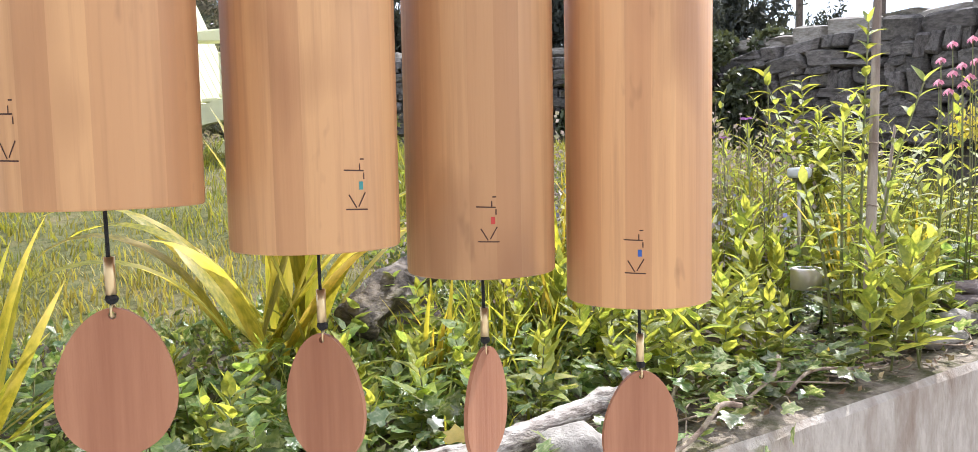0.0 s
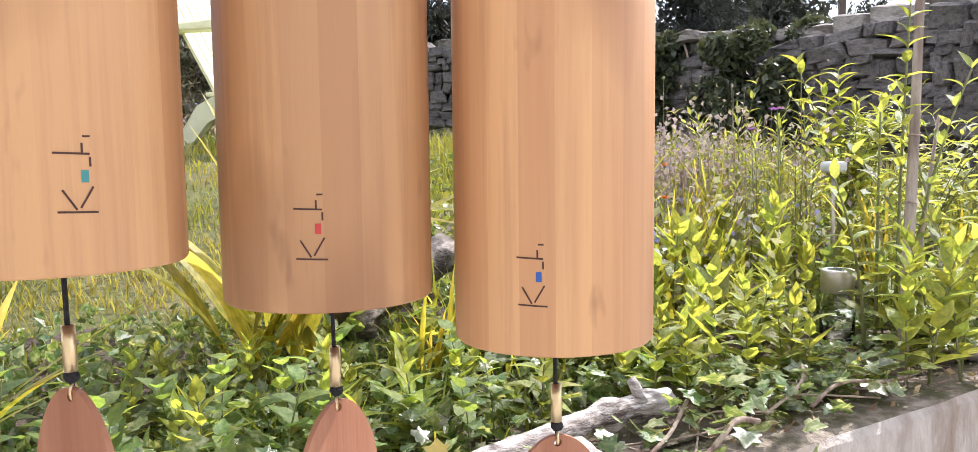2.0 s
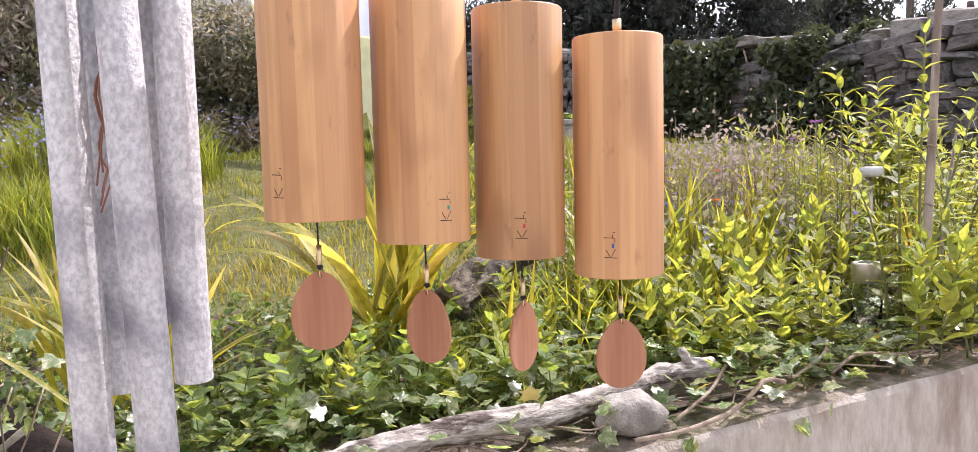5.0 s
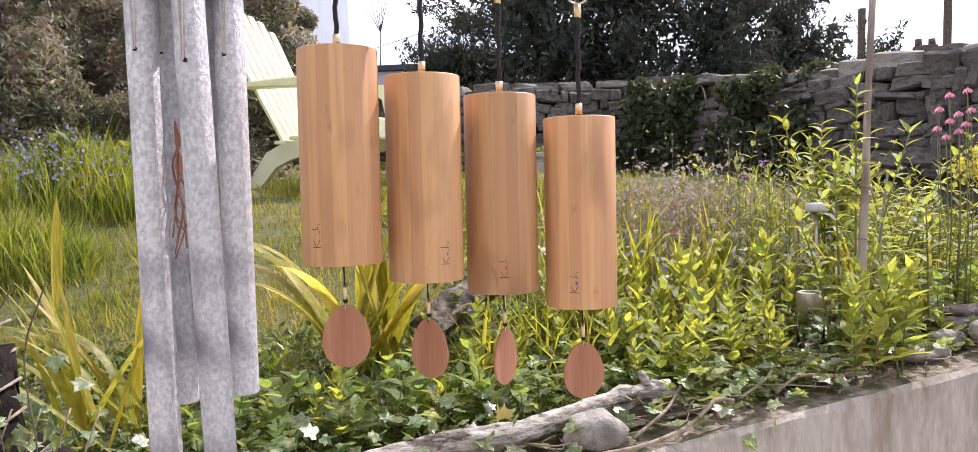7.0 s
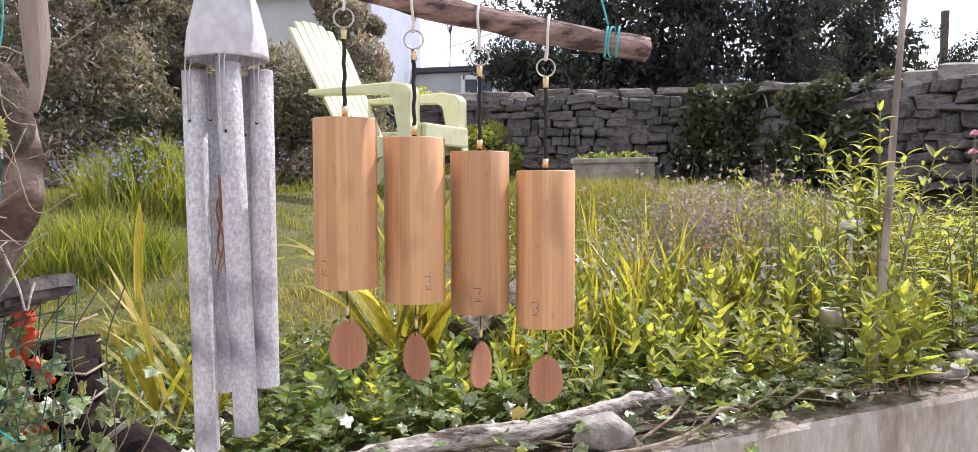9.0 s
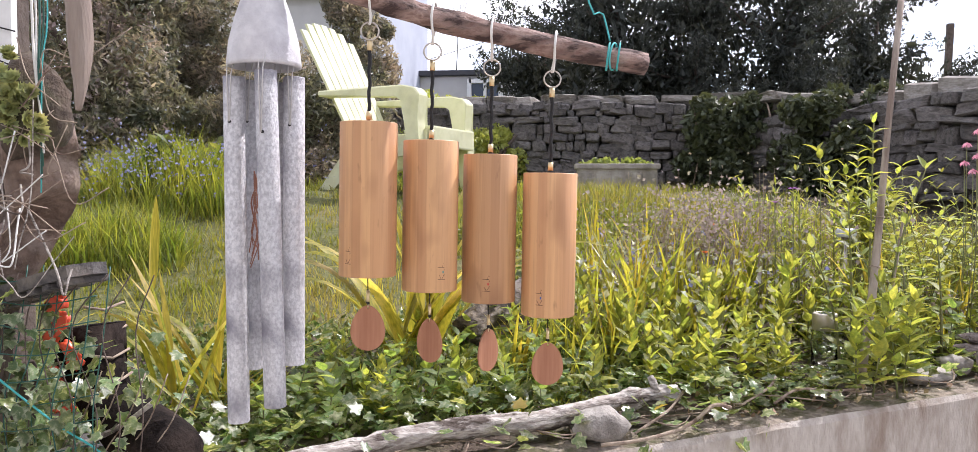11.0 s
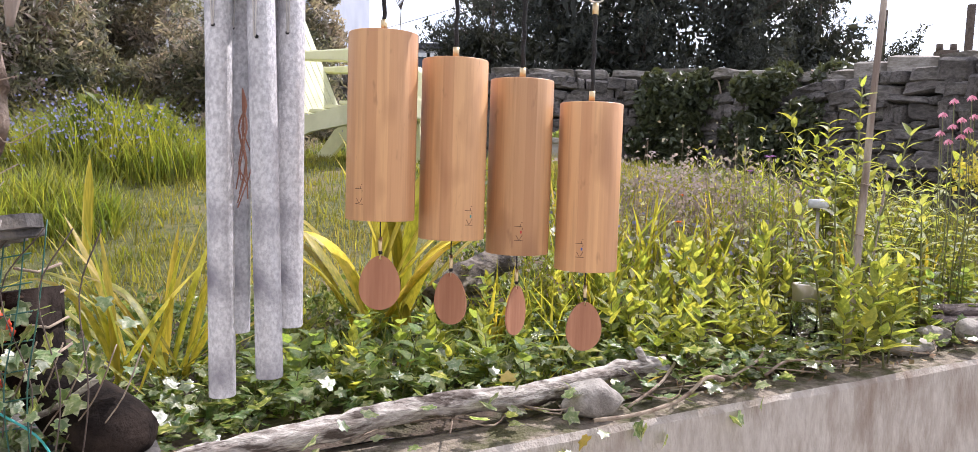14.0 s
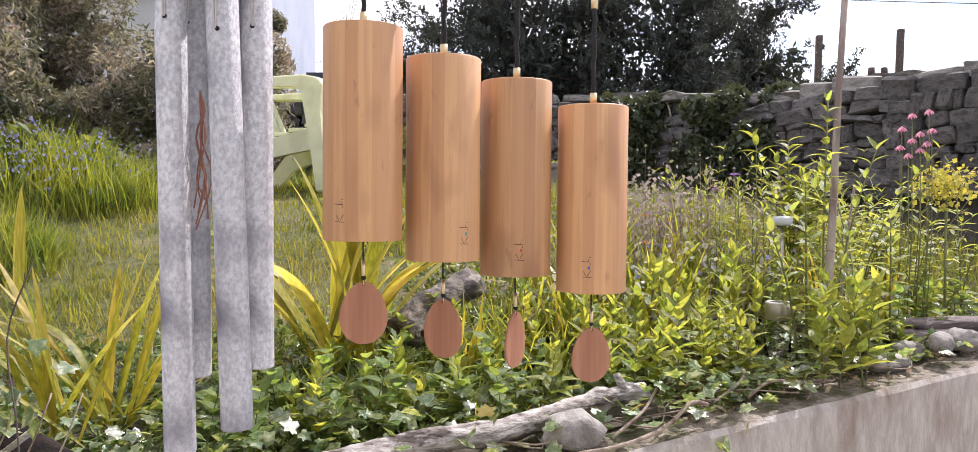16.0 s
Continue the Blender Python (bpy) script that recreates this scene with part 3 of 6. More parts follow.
# ---- buildings beyond ----
def window(parent, x, y, z, w, h):
    f = bmesh.new()
    for sx, sz, px, pz in ((w, 0.07, 0, 0), (w, 0.07, 0, h - 0.07), (0.07, h, -w / 2, 0), (0.07, h, w / 2, 0), (0.05, h, 0, 0)):
        box(sx, 0.08, sz, 0, (px, 0, pz), f)
    fr = part("window", f, WHITE, parent, "white painted window frame", False, at=pose(x, y, z))
    part("pane", box(w - 0.02, 0.02, h - 0.02, 0, (0, 0.03, 0.01)), GLASS_DARK, fr, smooth=False)
    part("sill", box(w + 0.16, 0.14, 0.05, 0.01, (0, -0.03, -0.05)), WHITE, fr, smooth=False)


house = thing("house", "blue-grey rendered house end beyond the hedge", "house", pose(0, 0, 0))
part("wall", box(0.66, 3.0, 5.5, 0.02, (-3.55, 11.9, 0)), BLUEWALL, house, smooth=False)
part("side_wall", box(3.6, 3.0, 3.4, 0.02, (-5.85, 12.2, 0)), GREYWALL, house, smooth=False)
part("roof", box(3.9, 3.4, 0.16, 0.02, (-5.85, 12.2, 3.4)), ROOFING, house, smooth=False)
outhouse = thing("outbuilding", "low grey outbuilding with a flat dark roof", "building")
part("wall", box(5.3, 2.4, 2.5, 0.02, (-1.05, 14.0, 0)), GREYWALL, outhouse, smooth=False)
part("roof", box(5.5, 2.6, 0.09, 0.01, (-1.05, 14.0, 2.5)), ROOFING, outhouse, smooth=False)
window(outhouse, -2.05, 12.76, 1.98, 0.55, 0.45)
farhouse = thing("distant_chimney", "distant chimney stack with pots over the wall", "chimney")
part("chimney_breast", box(0.36, 0.3, 2.95, 0.02, (7.75, 15.5, 0)), BARK, farhouse, smooth=False)
for k in (-0.13, 0.13):
    part("pot", lathe([(0.001, 2.94), (0.07, 2.94), (0.06, 3.08), (0.001, 3.08)], 12), BARK, farhouse, at=pose(7.75 + k, 15.5, 0))
for (x, y, h) in ((5.1, 12.2, 3.05), (6.3, 12.0, 3.1)):
    tagged(part("fence_post", box(0.09, 0.09, h, 0.01), BARK, at=pose(x, y, 0, 0, 1.5, 0), smooth=False), "distant weathered wooden fence post", "post", "distant posts")
wires = thing("overhead_wire", "thin dark overhead wires across the sky", "wire")
for px, py, ph in ((20, 18, 4.75), (-8, 22, 3.65), (2, 22, 6.6), (2, 18, 5.4)):
    part("pole", sweep([(px, py, 0), (px, py, ph)], 0.07, 8), BARK, wires)
part("wire", sweep([(2, 18, 5.35), (9, 18, 5.05), (20, 18, 4.7)], 0.010, 5), ROOFING, wires)
part("wire", sweep([(-8, 22, 3.6), (-3.4, 22, 4.9), (2, 22, 6.5)], 0.008, 5), ROOFING, wires)


# ---- shrubs and trees ----
def lobes(rng, centre, spread, count, radius, per, flat=1.0):
    """Leaf centres on the shells of many overlapping clumps."""
    out = []
    for _ in range(count):
        c = np.array(centre) + rng.uniform(-1, 1, 3) * np.array(spread)
        r = radius * rng.uniform(0.55, 1.25)
        d = rng.normal(size=(per, 3))
        d /= np.linalg.norm(d, axis=1)[:, None]
        out.append(c + d * (r * rng.uniform(0.45, 1.05, per) ** 0.6)[:, None] * np.array([1, 1, flat]))
    return np.concatenate(out)


def shrub(name, label, base, spread, height, count, radius, per, leaf, material, seed, limbs=6, up=0.2, flat=0.8, group="", long=1.8):
    rng = np.random.default_rng(seed)
    t = thing(name, label, "shrub" if height < 2.2 else "tree", pose(*base), group)
    bm = bmesh.new()
    sweep([(0, 0, -0.05), (0.02, 0, height * 0.3), (0, 0.03, height * 0.6)], [0.06, 0.05, 0.03], 8, bm)
    for i in range(limbs):
        a = 2 * math.pi * i / limbs + rng.uniform(-0.3, 0.3)
        z = height * rng.uniform(0.15, 0.5)
        sweep([(0, 0, z), (spread[0] * 0.5 * math.cos(a), spread[1] * 0.5 * math.sin(a), z + height * 0.2), (spread[0] * 0.9 * math.cos(a), spread[1] * 0.9 * math.sin(a), z + height * 0.42)],
              [0.03, 0.02, 0.008], 6, bm)
    part("trunk", bm, BARK, t)
    pts = lobes(rng, (0, 0, height * 0.5), (spread[0], spread[1], height * 0.5), count, radius, per, flat)
    pts = pts[pts[:, 2] > 0.02]
    part("crown", cloud("crown", pts, leaf, material, rng, up, long), None, t)
    return t


def conifer(base, height, reach, seed):
    """A dark wind-shaped conifer: trunk, limbs that sweep out and up, flat ragged sprays along each."""
    rng = np.random.default_rng(seed)
    t = thing("conifer", "dark wind-blown conifer behind the stone wall", "tree", pose(*base), "conifers behind the wall")
    bm = bmesh.new()
    sweep([(0, 0, -0.1), (0.05, 0, height * 0.5), (0.1, 0, height)], [0.07, 0.05, 0.01], 8, bm)
    pts = []
    for i in range(int(34 * height / 3)):
        z = height * rng.uniform(0.08, 0.98)
        a = rng.uniform(0, 2 * math.pi)
        r = reach * (1.1 - 0.55 * z / height) * rng.uniform(0.55, 1.15)
        lift = r * rng.uniform(0.1, 0.55)
        tip = np.array([r * math.cos(a), r * math.sin(a), z + lift])
        if i % 2 == 0:
            part("limb", sweep([(0.05, 0, z), (tip[0] * 0.5, tip[1] * 0.5, z + lift * 0.35), tuple(tip)], [0.025, 0.016, 0.004], 5), BARK, t)
        n_spray, k = 30, 34
        s = rng.uniform(0.18, 1.05, n_spray)
        c = np.stack([tip[0] * s, tip[1] * s, z + lift * (0.35 * s + 0.65 * s * s)], 1) + rng.normal(size=(n_spray, 3)) * 0.07
        d = np.array([tip[0], tip[1], lift + 0.25 * r]) / r + rng.normal(size=(n_spray, 3)) * 0.7
        d /= np.linalg.norm(d, axis=1)[:, None]
        run = rng.uniform(0, 1, (n_spray, k, 1))
        q = c[:, None] + d[:, None] * run * rng.uniform(0.12, 0.34, (n_spray, 1, 1))
        q += rng.normal(size=(n_spray, k, 3)) * (0.040 * (1 - run) + 0.008)
        pts.append(q.reshape(-1, 3))
    core = rng.normal(size=(3200, 3)) * np.array([reach * 0.27, reach * 0.27, height * 0.22]) + np.array([0.05, 0, height * 0.45])
    core = core[(core[:, 2] > 0.1) & (core[:, 2] < height * 0.78)]
    part("inner_foliage", cloud("inner_foliage", core, 0.046, CONIFER, rng, 0.8, 2.6), None, t)
    part("trunk", bm, BARK, t)
    part("crown", cloud("crown", np.concatenate(pts), 0.017, CONIFER, rng, 0.8, 3.0), None, t)


for i, (x, y, h, r) in enumerate([(-0.75, 8.6, 2.1, 0.75), (0.1, 8.0, 3.1, 0.95), (1.0, 8.3, 3.4, 1.05), (1.9, 8.0, 3.2, 1.05), (2.75, 8.1, 2.1, 0.85), (3.45, 8.2, 1.25, 0.5)]):
    conifer((x, y, 0.35), h, r, 40 + i)

shrub("hedge_shrub", "low leafy shrub behind the garden chair, mostly shaded", (-2.35, 5.0, 0.4), (0.6, 0.35, 0), 0.95, 34, 0.26, 950, 0.0175, HEDGE, 71, long=3.4)
shrub("hedge_shrub", "dense dark shrub at the edge of the lawn", (-3.6, 4.5, 0.35), (0.6, 0.4, 0), 1.9, 36, 0.27, 950, 0.0175, HEDGE, 72, long=3.4)
shrub("hedge_shrub", "tall leafy shrub beside the blue-grey house", (-1.95, 5.6, 0.4), (0.2, 0.25, 0), 1.75, 20, 0.22, 850, 0.0175, HEDGE, 73, long=3.4)
shrub("hedge_shrub", "leafy shrub filling the gap before the house", (-3.55, 5.5, 0.4), (0.5, 0.3, 0), 1.6, 34, 0.26, 950, 0.0175, HEDGE, 79, long=3.4)
shrub("hedge_shrub", "tall shrub at the far end of the hedge", (-4.1, 5.3, 0.4), (0.7, 0.35, 0), 2.5, 40, 0.3, 950, 0.0175, HEDGE, 80, long=3.4)
shrub("low_shrub", "clipped yellow-green shrub behind the garden chair", (-1.9, 6.0, 0.4), (0.24, 0.2, 0), 0.62, 14, 0.16, 420, 0.028, MINT, 74)
shrub("low_shrub", "light green bush by the outbuilding", (-1.75, 8.6, 0.5), (0.35, 0.3, 0), 1.0, 16, 0.2, 300, 0.04, MINT, 75)
shrub("low_shrub", "small green bush at the foot of the wall", (-0.95, 6.0, 0.42), (0.3, 0.15, 0), 0.62, 12, 0.14, 300, 0.03, GREYLEAF, 78)
rng = np.random.default_rng(76)
pale = lobes(rng, (0, 0, 0), (0.62, 0.2, 0.6), 110, 0.045, 22)
tagged(part("dry_flower_heads", cloud("dry_flower_heads", pale, 0.022, DRYBLOOM, rng), None, at=pose(-3.5, 4.25, 1.45)), "pale dry flower heads on the hedge shrub", "flowers", kind="stuff")
bare = thing("bare_sapling", "thin leafless sapling against the bright sky", "tree")
for i in range(7):
    part("twig", sweep([(-2.62, 13.0, 2.2), (-2.58 + 0.05 * noise.noise(Vector((i, 0, 0))), 13, 3.2), (-2.6 + 0.1 * (i - 3), 13, 3.8 + 0.08 * i)], [0.011, 0.007, 0.003], 5), BARK, bare)

rng = np.random.default_rng(77)
ivy_pts = np.concatenate([lobes(rng, (1.05, 5.85, 0.82), (0.4, 0.08, 0.38), 26, 0.15, 420, 0.9), lobes(rng, (1.68, 5.28, 0.82), (0.28, 0.28, 0.36), 26, 0.15, 420, 0.9)])
climber = thing("wall_climber", "dark ivy hanging over the stone wall", "climbing plant")
part("foliage", cloud("foliage", ivy_pts, 0.035, WALLIVY, rng, -0.3), None, climber)
for i in range(12):
    x = 0.75 + 0.11 * i
    y = 5.95 if x < 1.2 else 5.95 - (x - 1.2) * 1.0
    part("stem", sweep(smooth_line([(x, y - 0.08, 0.42), (x + 0.05, y - 0.14, 0.8), (x + 0.02, y - 0.12, 1.12), (x, y - 0.05, 1.2)], 3), 0.008, 5), TWIG, climber)

# trough at the foot of the wall
trough = thing("stone_trough", "pale rectangular stone trough with panelled sides, by the wall", "planter", pose(0.15, 5.45, ground_z(0.15, 5.45) + 0.0, 0, 0, 4))
bm = box(0.60, 0.22, 0.19, 0.012)
part("body", bm, LIT_PALE_STONE, trough, smooth=False)
part("rim", box(0.64, 0.26, 0.04, 0.01, (0, 0, 0.175)), LIT_PALE_STONE, trough, smooth=False)
for k in range(5):
    part("panel", box(0.085, 0.012, 0.10, 0.004, (-0.23 + 0.115 * k, -0.115, 0.045)), LIT_PALE_STONE, trough, smooth=False)
rng = np.random.default_rng(9)
part("planting", cloud("planting", lobes(rng, (0, 0, 0.21), (0.27, 0.08, 0.02), 40, 0.035, 26), 0.026, GREYLEAF, rng), None, trough)

# ---- garden chair ----
chair = thing("garden_chair", "pale green plastic slatted garden armchair on the lawn", "chair", pose(-1.29, 4.03, ground_z(-1.29, 4.03) - 0.01, 0, 0, -16))
for k in range(7):
    y = -0.225 + 0.075 * k
    top = 1.055 - 1.1 * y * y - (0.02 if abs(k - 3) == 3 else 0)
    bm = bmesh.new()
    rows = []
    for i in range(9):
        t = i / 8
        z = 0.24 + (top - 0.24) * t
        x = -0.01 - (z - 0.24) * 0.50
        w = 0.032 * (0.85 + 0.25 * t)
        yy = y * (0.82 + 0.24 * t)
        if i == 8:
            w *= 0.75
        rows.append([bm.verts.new((x + dx, yy + s * w, z)) for dx, s in ((0, -1), (0, 1), (-0.018, 1), (-0.018, -1))])
    for a, b in zip(rows, rows[1:]):
        for q in range(4):
            bm.faces.new((a[q], a[(q + 1) % 4], b[(q + 1) % 4], b[q]))
    bm.faces.new(rows[-1])
    bm.faces.new(rows[0][::-1])
    part("back_slat", bm, CHAIR, chair, smooth=False)
bm = box(0.014, 0.46, 0.05, 0.004, (-0.205, 0, 0.56))
part("back_rail", bm, CHAIR, chair, smooth=False)
for k in range(6):
    part("seat_slat", box(0.088, 0.5, 0.02, 0.006, (-0.02 + 0.095 * k, 0, 0.255 + 0.021 * k)), CHAIR, chair, smooth=False)
part("front_rail", box(0.03, 0.52, 0.12, 0.012, (0.50, 0, 0.26)), CHAIR, chair, smooth=False)
for s in (-1, 1):
    bm = bmesh.new()
    prof = [(-0.21, 0.595), (0.36, 0.602), (0.44, 0.585), (0.47, 0.55), (0.455, 0.40), (0.50, 0.0), (0.43, 0.0), (0.375, 0.40), (0.36, 0.52), (0.32, 0.548), (-0.21, 0.562)]
    loops = [[bm.verts.new((x, s * 0.29 + o, z)) for x, z in prof] for o in (-0.055, 0.055)]
    nn = len(prof)
    for q in range(nn):
        bm.faces.new((loops[0][q], loops[0][(q + 1) % nn], loops[1][(q + 1) % nn], loops[1][q]))
    bm.faces.new(loops[0][::-1])
    bm.faces.new(loops[1])
    bmesh.ops.bevel(bm, geom=list(bm.edges), offset=0.008, segments=1, affect="EDGES")
    part("armrest", bm, CHAIR, chair, smooth=False)
    bm = bmesh.new()
    prof = [(0.48, 0.36), (-0.01, 0.25), (-0.10, 0.21), (-0.27, 0.0), (-0.17, 0.0), (-0.04, 0.13), (0.06, 0.17), (0.48, 0.24)]
    loops = [[bm.verts.new((x, s * 0.255 + o, z)) for x, z in prof] for o in (-0.02, 0.02)]
    nn = len(prof)
    for q in range(nn):
        bm.faces.new((loops[0][q], loops[0][(q + 1) % nn], loops[1][(q + 1) % nn], loops[1][q]))
    bm.faces.new(loops[0][::-1])
    bm.faces.new(loops[1])
    part("side_leg", bm, CHAIR, chair, smooth=False)
log_far = part("log", stone_shape(4, 0.42, 0.14, 0.13, 3, 0.2), SLATE, at=pose(-1.05, 4.7, ground_z(-1.05, 4.7) + 0.04, 0, 4, 10))
tagged(log_far, "dark weathered log lying on the lawn behind the chair", "log")

# ---- hanging branch and chimes ----
BR = smooth_line([(0.142, 0.362, 0.643), (0.05, 0.338, 0.659), (-0.08, 0.292, 0.684), (-0.2, 0.236, 0.716), (-0.33, 0.19, 0.742), (-0.6, 0.12, 0.80)], 8)
branch = thing("hanging_branch", "peeling reddish-brown branch hung as a rail for the chimes", "branch", pose(0, 0, 0))
part("wood", sweep(BR, [0.0122 + 0.0022 * noise.noise(Vector((i * 0.37, 0, 0))) for i in range(len(BR))], 18, wob=0.3), BRANCH, branch)
bm = bmesh.new()
for k in range(3):
    c = Vector((0.098 + 0.006 * k, 0.350 + 0.001 * k, 0.651))
    pts = [c + Vector((0.002 * math.sin(a) + (0.004 * math.cos(a) if k == 1 else 0), 0.0155 * math.cos(a), 0.0155 * math.sin(a))) for a in [2 * math.pi * i / 16 for i in range(17)]]
    sweep(pts, 0.0012, 5, bm)
sweep(smooth_line([(0.1, 0.35, 0.669), (0.092, 0.352, 0.70), (0.07, 0.33, 0.76), (0.05, 0.3, 1.3)], 4), 0.0011, 5, bm)
part("lashing", bm, TURQ, branch, "turquoise cord lashing and hanger")
part("hanger", sweep([(-0.5, 0.15, 0.79), (-0.5, 0.15, 1.3)], 0.0012, 5), TURQ, branch)


def branch_at(x):
    """The branch's axis over a place x."""
    for a, b in zip(BR, BR[1:]):
        if b.x <= x <= a.x:
            return a.lerp(b, (a.x - x) / (a.x - b.x))
    return BR[-1]


def chime(x, y, top, bottom, mark_turn, drop, tag_turn, spin, lean, label):
    """A bamboo tube chime: tube, end discs, cord with ferrules, ring, strap and an egg-shaped wind tag."""
    R, H = 0.0313, top - bottom
    t = thing("bamboo_chime", label, "wind chime", pose(x, y, bottom, 0, lean, 0), "bamboo chimes on the branch")
    tube = lathe([(R - 0.0035, 0.0003), (R - 0.0006, 0.0), (R, 0.0008), (R, H - 0.0008), (R - 0.0006, H), (R - 0.0035, H - 0.0003), (R - 0.0035, 0.0003)], 72)
    part("tube", tube, BAMBOO, t, at=pose(0, 0, 0, 0, 0, spin))
    part("top_disc", lathe([(0.0025, H - 0.006), (R - 0.0034, H - 0.006), (R - 0.0034, H - 0.010), (0.0025, H - 0.010)], 40), VENEER, t, "dark wooden disc inside the top", False)
    part("inner_disc", lathe([(0.0025, 0.050), (R - 0.0034, 0.050), (R - 0.0034, 0.046), (0.0025, 0.046)], 40), VENEER, t, smooth=False)
    # top cord, ferrules and knot
    up = branch_at(x).z - 0.035 - bottom
    cord = []
    for i in range(14):
        q = H - 0.012 + (up - 0.016 - H + 0.012) * i / 13
        cord.append((0.0007 * math.sin(i * 1.9), 0.0007 * math.cos(i * 1.9), q))
    part("cord", sweep(cord, 0.0021, 8, wob=0.25, seed=x), CORD, t)
    part("knot", stone_shape(2, 0.008, 0.008, 0.004, 2, 0.2), CORD, t, at=pose(0, 0, H + 0.0008))
    part("ferrule", lathe([(0.0016, H + 0.003), (0.0031, H + 0.003), (0.0031, H + 0.0125), (0.0016, H + 0.0125)], 14), BRASS, t, "brass ferrule")
    part("ferrule", lathe([(0.0016, up - 0.024), (0.0031, up - 0.024), (0.0031, up - 0.0135), (0.0016, up - 0.0135)], 14), BRASS, t, "brass ferrule")
    ring = [(0.0095 * math.cos(a), 0.002 * math.cos(a), up - 0.003 + 0.0095 * math.sin(a)) for a in [2 * math.pi * i / 28 for i in range(29)]]
    part("ring", sweep(ring, 0.00095, 8, cap=False), STEEL, t, "steel split ring")
    bz = branch_at(x)
    oy = bz.y - y
    strap = [(0, oy * 0.1, up + 0.0045), (0.002, oy * 0.5 - 0.004, up + 0.012), (0.0035, oy - 0.0145, up + 0.032), (0.004, oy - 0.002, up + 0.0500), (0.0035, oy + 0.0145, up + 0.036), (0.0, oy * 0.5 + 0.006, up + 0.014), (-0.001, oy * 0.1, up + 0.0045)]
    part("strap", sweep(smooth_line(strap, 4), 0.0015, 6), STRAP, t, "white plastic strap loop")
    # lower cord and tag
    part("tag_cord", sweep([(0, 0, 0.047), (0.0004, 0, 0), (0.0006, 0, -0.017), (0.001, 0, -0.033)], 0.0007, 6), CORD, t)
    part("ferrule", lathe([(0.0009, -0.029), (0.0018, -0.029), (0.0018, -0.0165), (0.0009, -0.0165)], 12), BRASS, t, "brass ferrule", at=pose(0.0008, 0, 0))
    part("knot", stone_shape(5, 0.0042, 0.004, 0.004, 2, 0.2), CORD, t, at=pose(0.001, 0, -0.0305))
    bm = bmesh.new()
    outline = []
    for i in range(44):
        a = 2 * math.pi * i / 44
        c, s = math.cos(a), math.sin(a)
        outline.append((0.0188 * s * (1 - 0.17 * c), -0.0585 + 0.0251 * c))
    hole = [(0.0013 * math.sin(2 * math.pi * i / 44), -0.0358 + 0.0013 * math.cos(2 * math.pi * i / 44)) for i in range(44)]
    f = [[bm.verts.new((px, o, pz)) for px, pz in ring2] for ring2 in (outline, hole) for o in (-0.0009, 0.0009)]
    for i in range(44):
        j = (i + 1) % 44
        bm.faces.new((f[0][i], f[0][j], f[2][j], f[2][i]))
        bm.faces.new((f[1][j], f[1][i], f[3][i], f[3][j]))
        bm.faces.new((f[0][j], f[0][i], f[1][i], f[1][j]))
        bm.faces.new((f[2][i], f[2][j], f[3][j], f[3][i]))
    bmesh.ops.recalc_face_normals(bm, faces=list(bm.faces))
    part("wind_tag", bm, VENEER, t, "reddish egg-shaped wooden wind tag", False, at=pose(0.001, 0, 0, 0, 0, tag_turn))
    part("tag_loop", sweep([(0.001 + 0.0002, 0.0016 * math.cos(a), -0.0345 + 0.0022 * math.sin(a)) for a in [2 * math.pi * i / 12 for i in range(13)]], 0.00045, 5), BRASS, t)
    # burnt maker's mark: plain strokes and one coloured drop, up the side
    def patch(strokes, width, name, material, lab):
        b2 = bmesh.new()
        for s0, z0, s1, z1 in strokes:
            n2 = 5
            d = Vector((s1 - s0, z1 - z0)).normalized() * width / 2
            side = Vector((-d.y, d.x))
            prev = None
            for i in range(n2 + 1):
                q = i / n2
                row = []
                for sg in (-1, 1):
                    s, z = s0 + (s1 - s0) * q + side.x * sg, z0 + (z1 - z0) * q + side.y * sg
                    ang = radians(mark_turn - 90) + s / R
                    row.append(b2.verts.new(((R + 0.00012) * math.cos(ang), (R + 0.00012) * math.sin(ang), z)))
                if prev:
                    b2.faces.new((prev[0], prev[1], row[1], row[0]))
                prev = row
        part(name, b2, material, t, lab)
    z = 0.0150
    patch([(-0.0042, z, 0.0042, z - 0.0003), (-0.0002, z + 0.0004, -0.0030, z + 0.0050), (0.0006, z + 0.0008, 0.0034, z + 0.0056), (0.0030, z + 0.0102, 0.0030, z + 0.0124),
           (-0.0046, z + 0.0134, 0.003, z + 0.0131), (0.0014, z + 0.0131, 0.0014, z + 0.0156), (0.0016, z + 0.0171, 0.0032, z + 0.0171)], 0.00048, "burnt_mark", BURNT, "small burnt strokes")
    if drop:
        patch([(0.0018, z + 0.0066, 0.0018, z + 0.0094)], 0.0016, "coloured_drop", drop, "small coloured drop")
    return t


chime(-0.161, 0.254, 0.569, 0.402, -24, None, 12, 10, 0.8, "slim bamboo tube chime, lightest of four, with wooden tag")
chime(-0.100, 0.291, 0.551, 0.383, 38, TEAL, -30, 80, 0.8, "bamboo tube chime with a small teal drop mark")
chime(-0.038, 0.327, 0.537, 0.367, 5, RED, 62, 150, 0.8, "bamboo tube chime with a small red drop mark")
chime(0.031, 0.337, 0.516, 0.351, -14, BLUE, 18, 230, 0.8, "bamboo tube chime with a small blue drop, near branch tip")

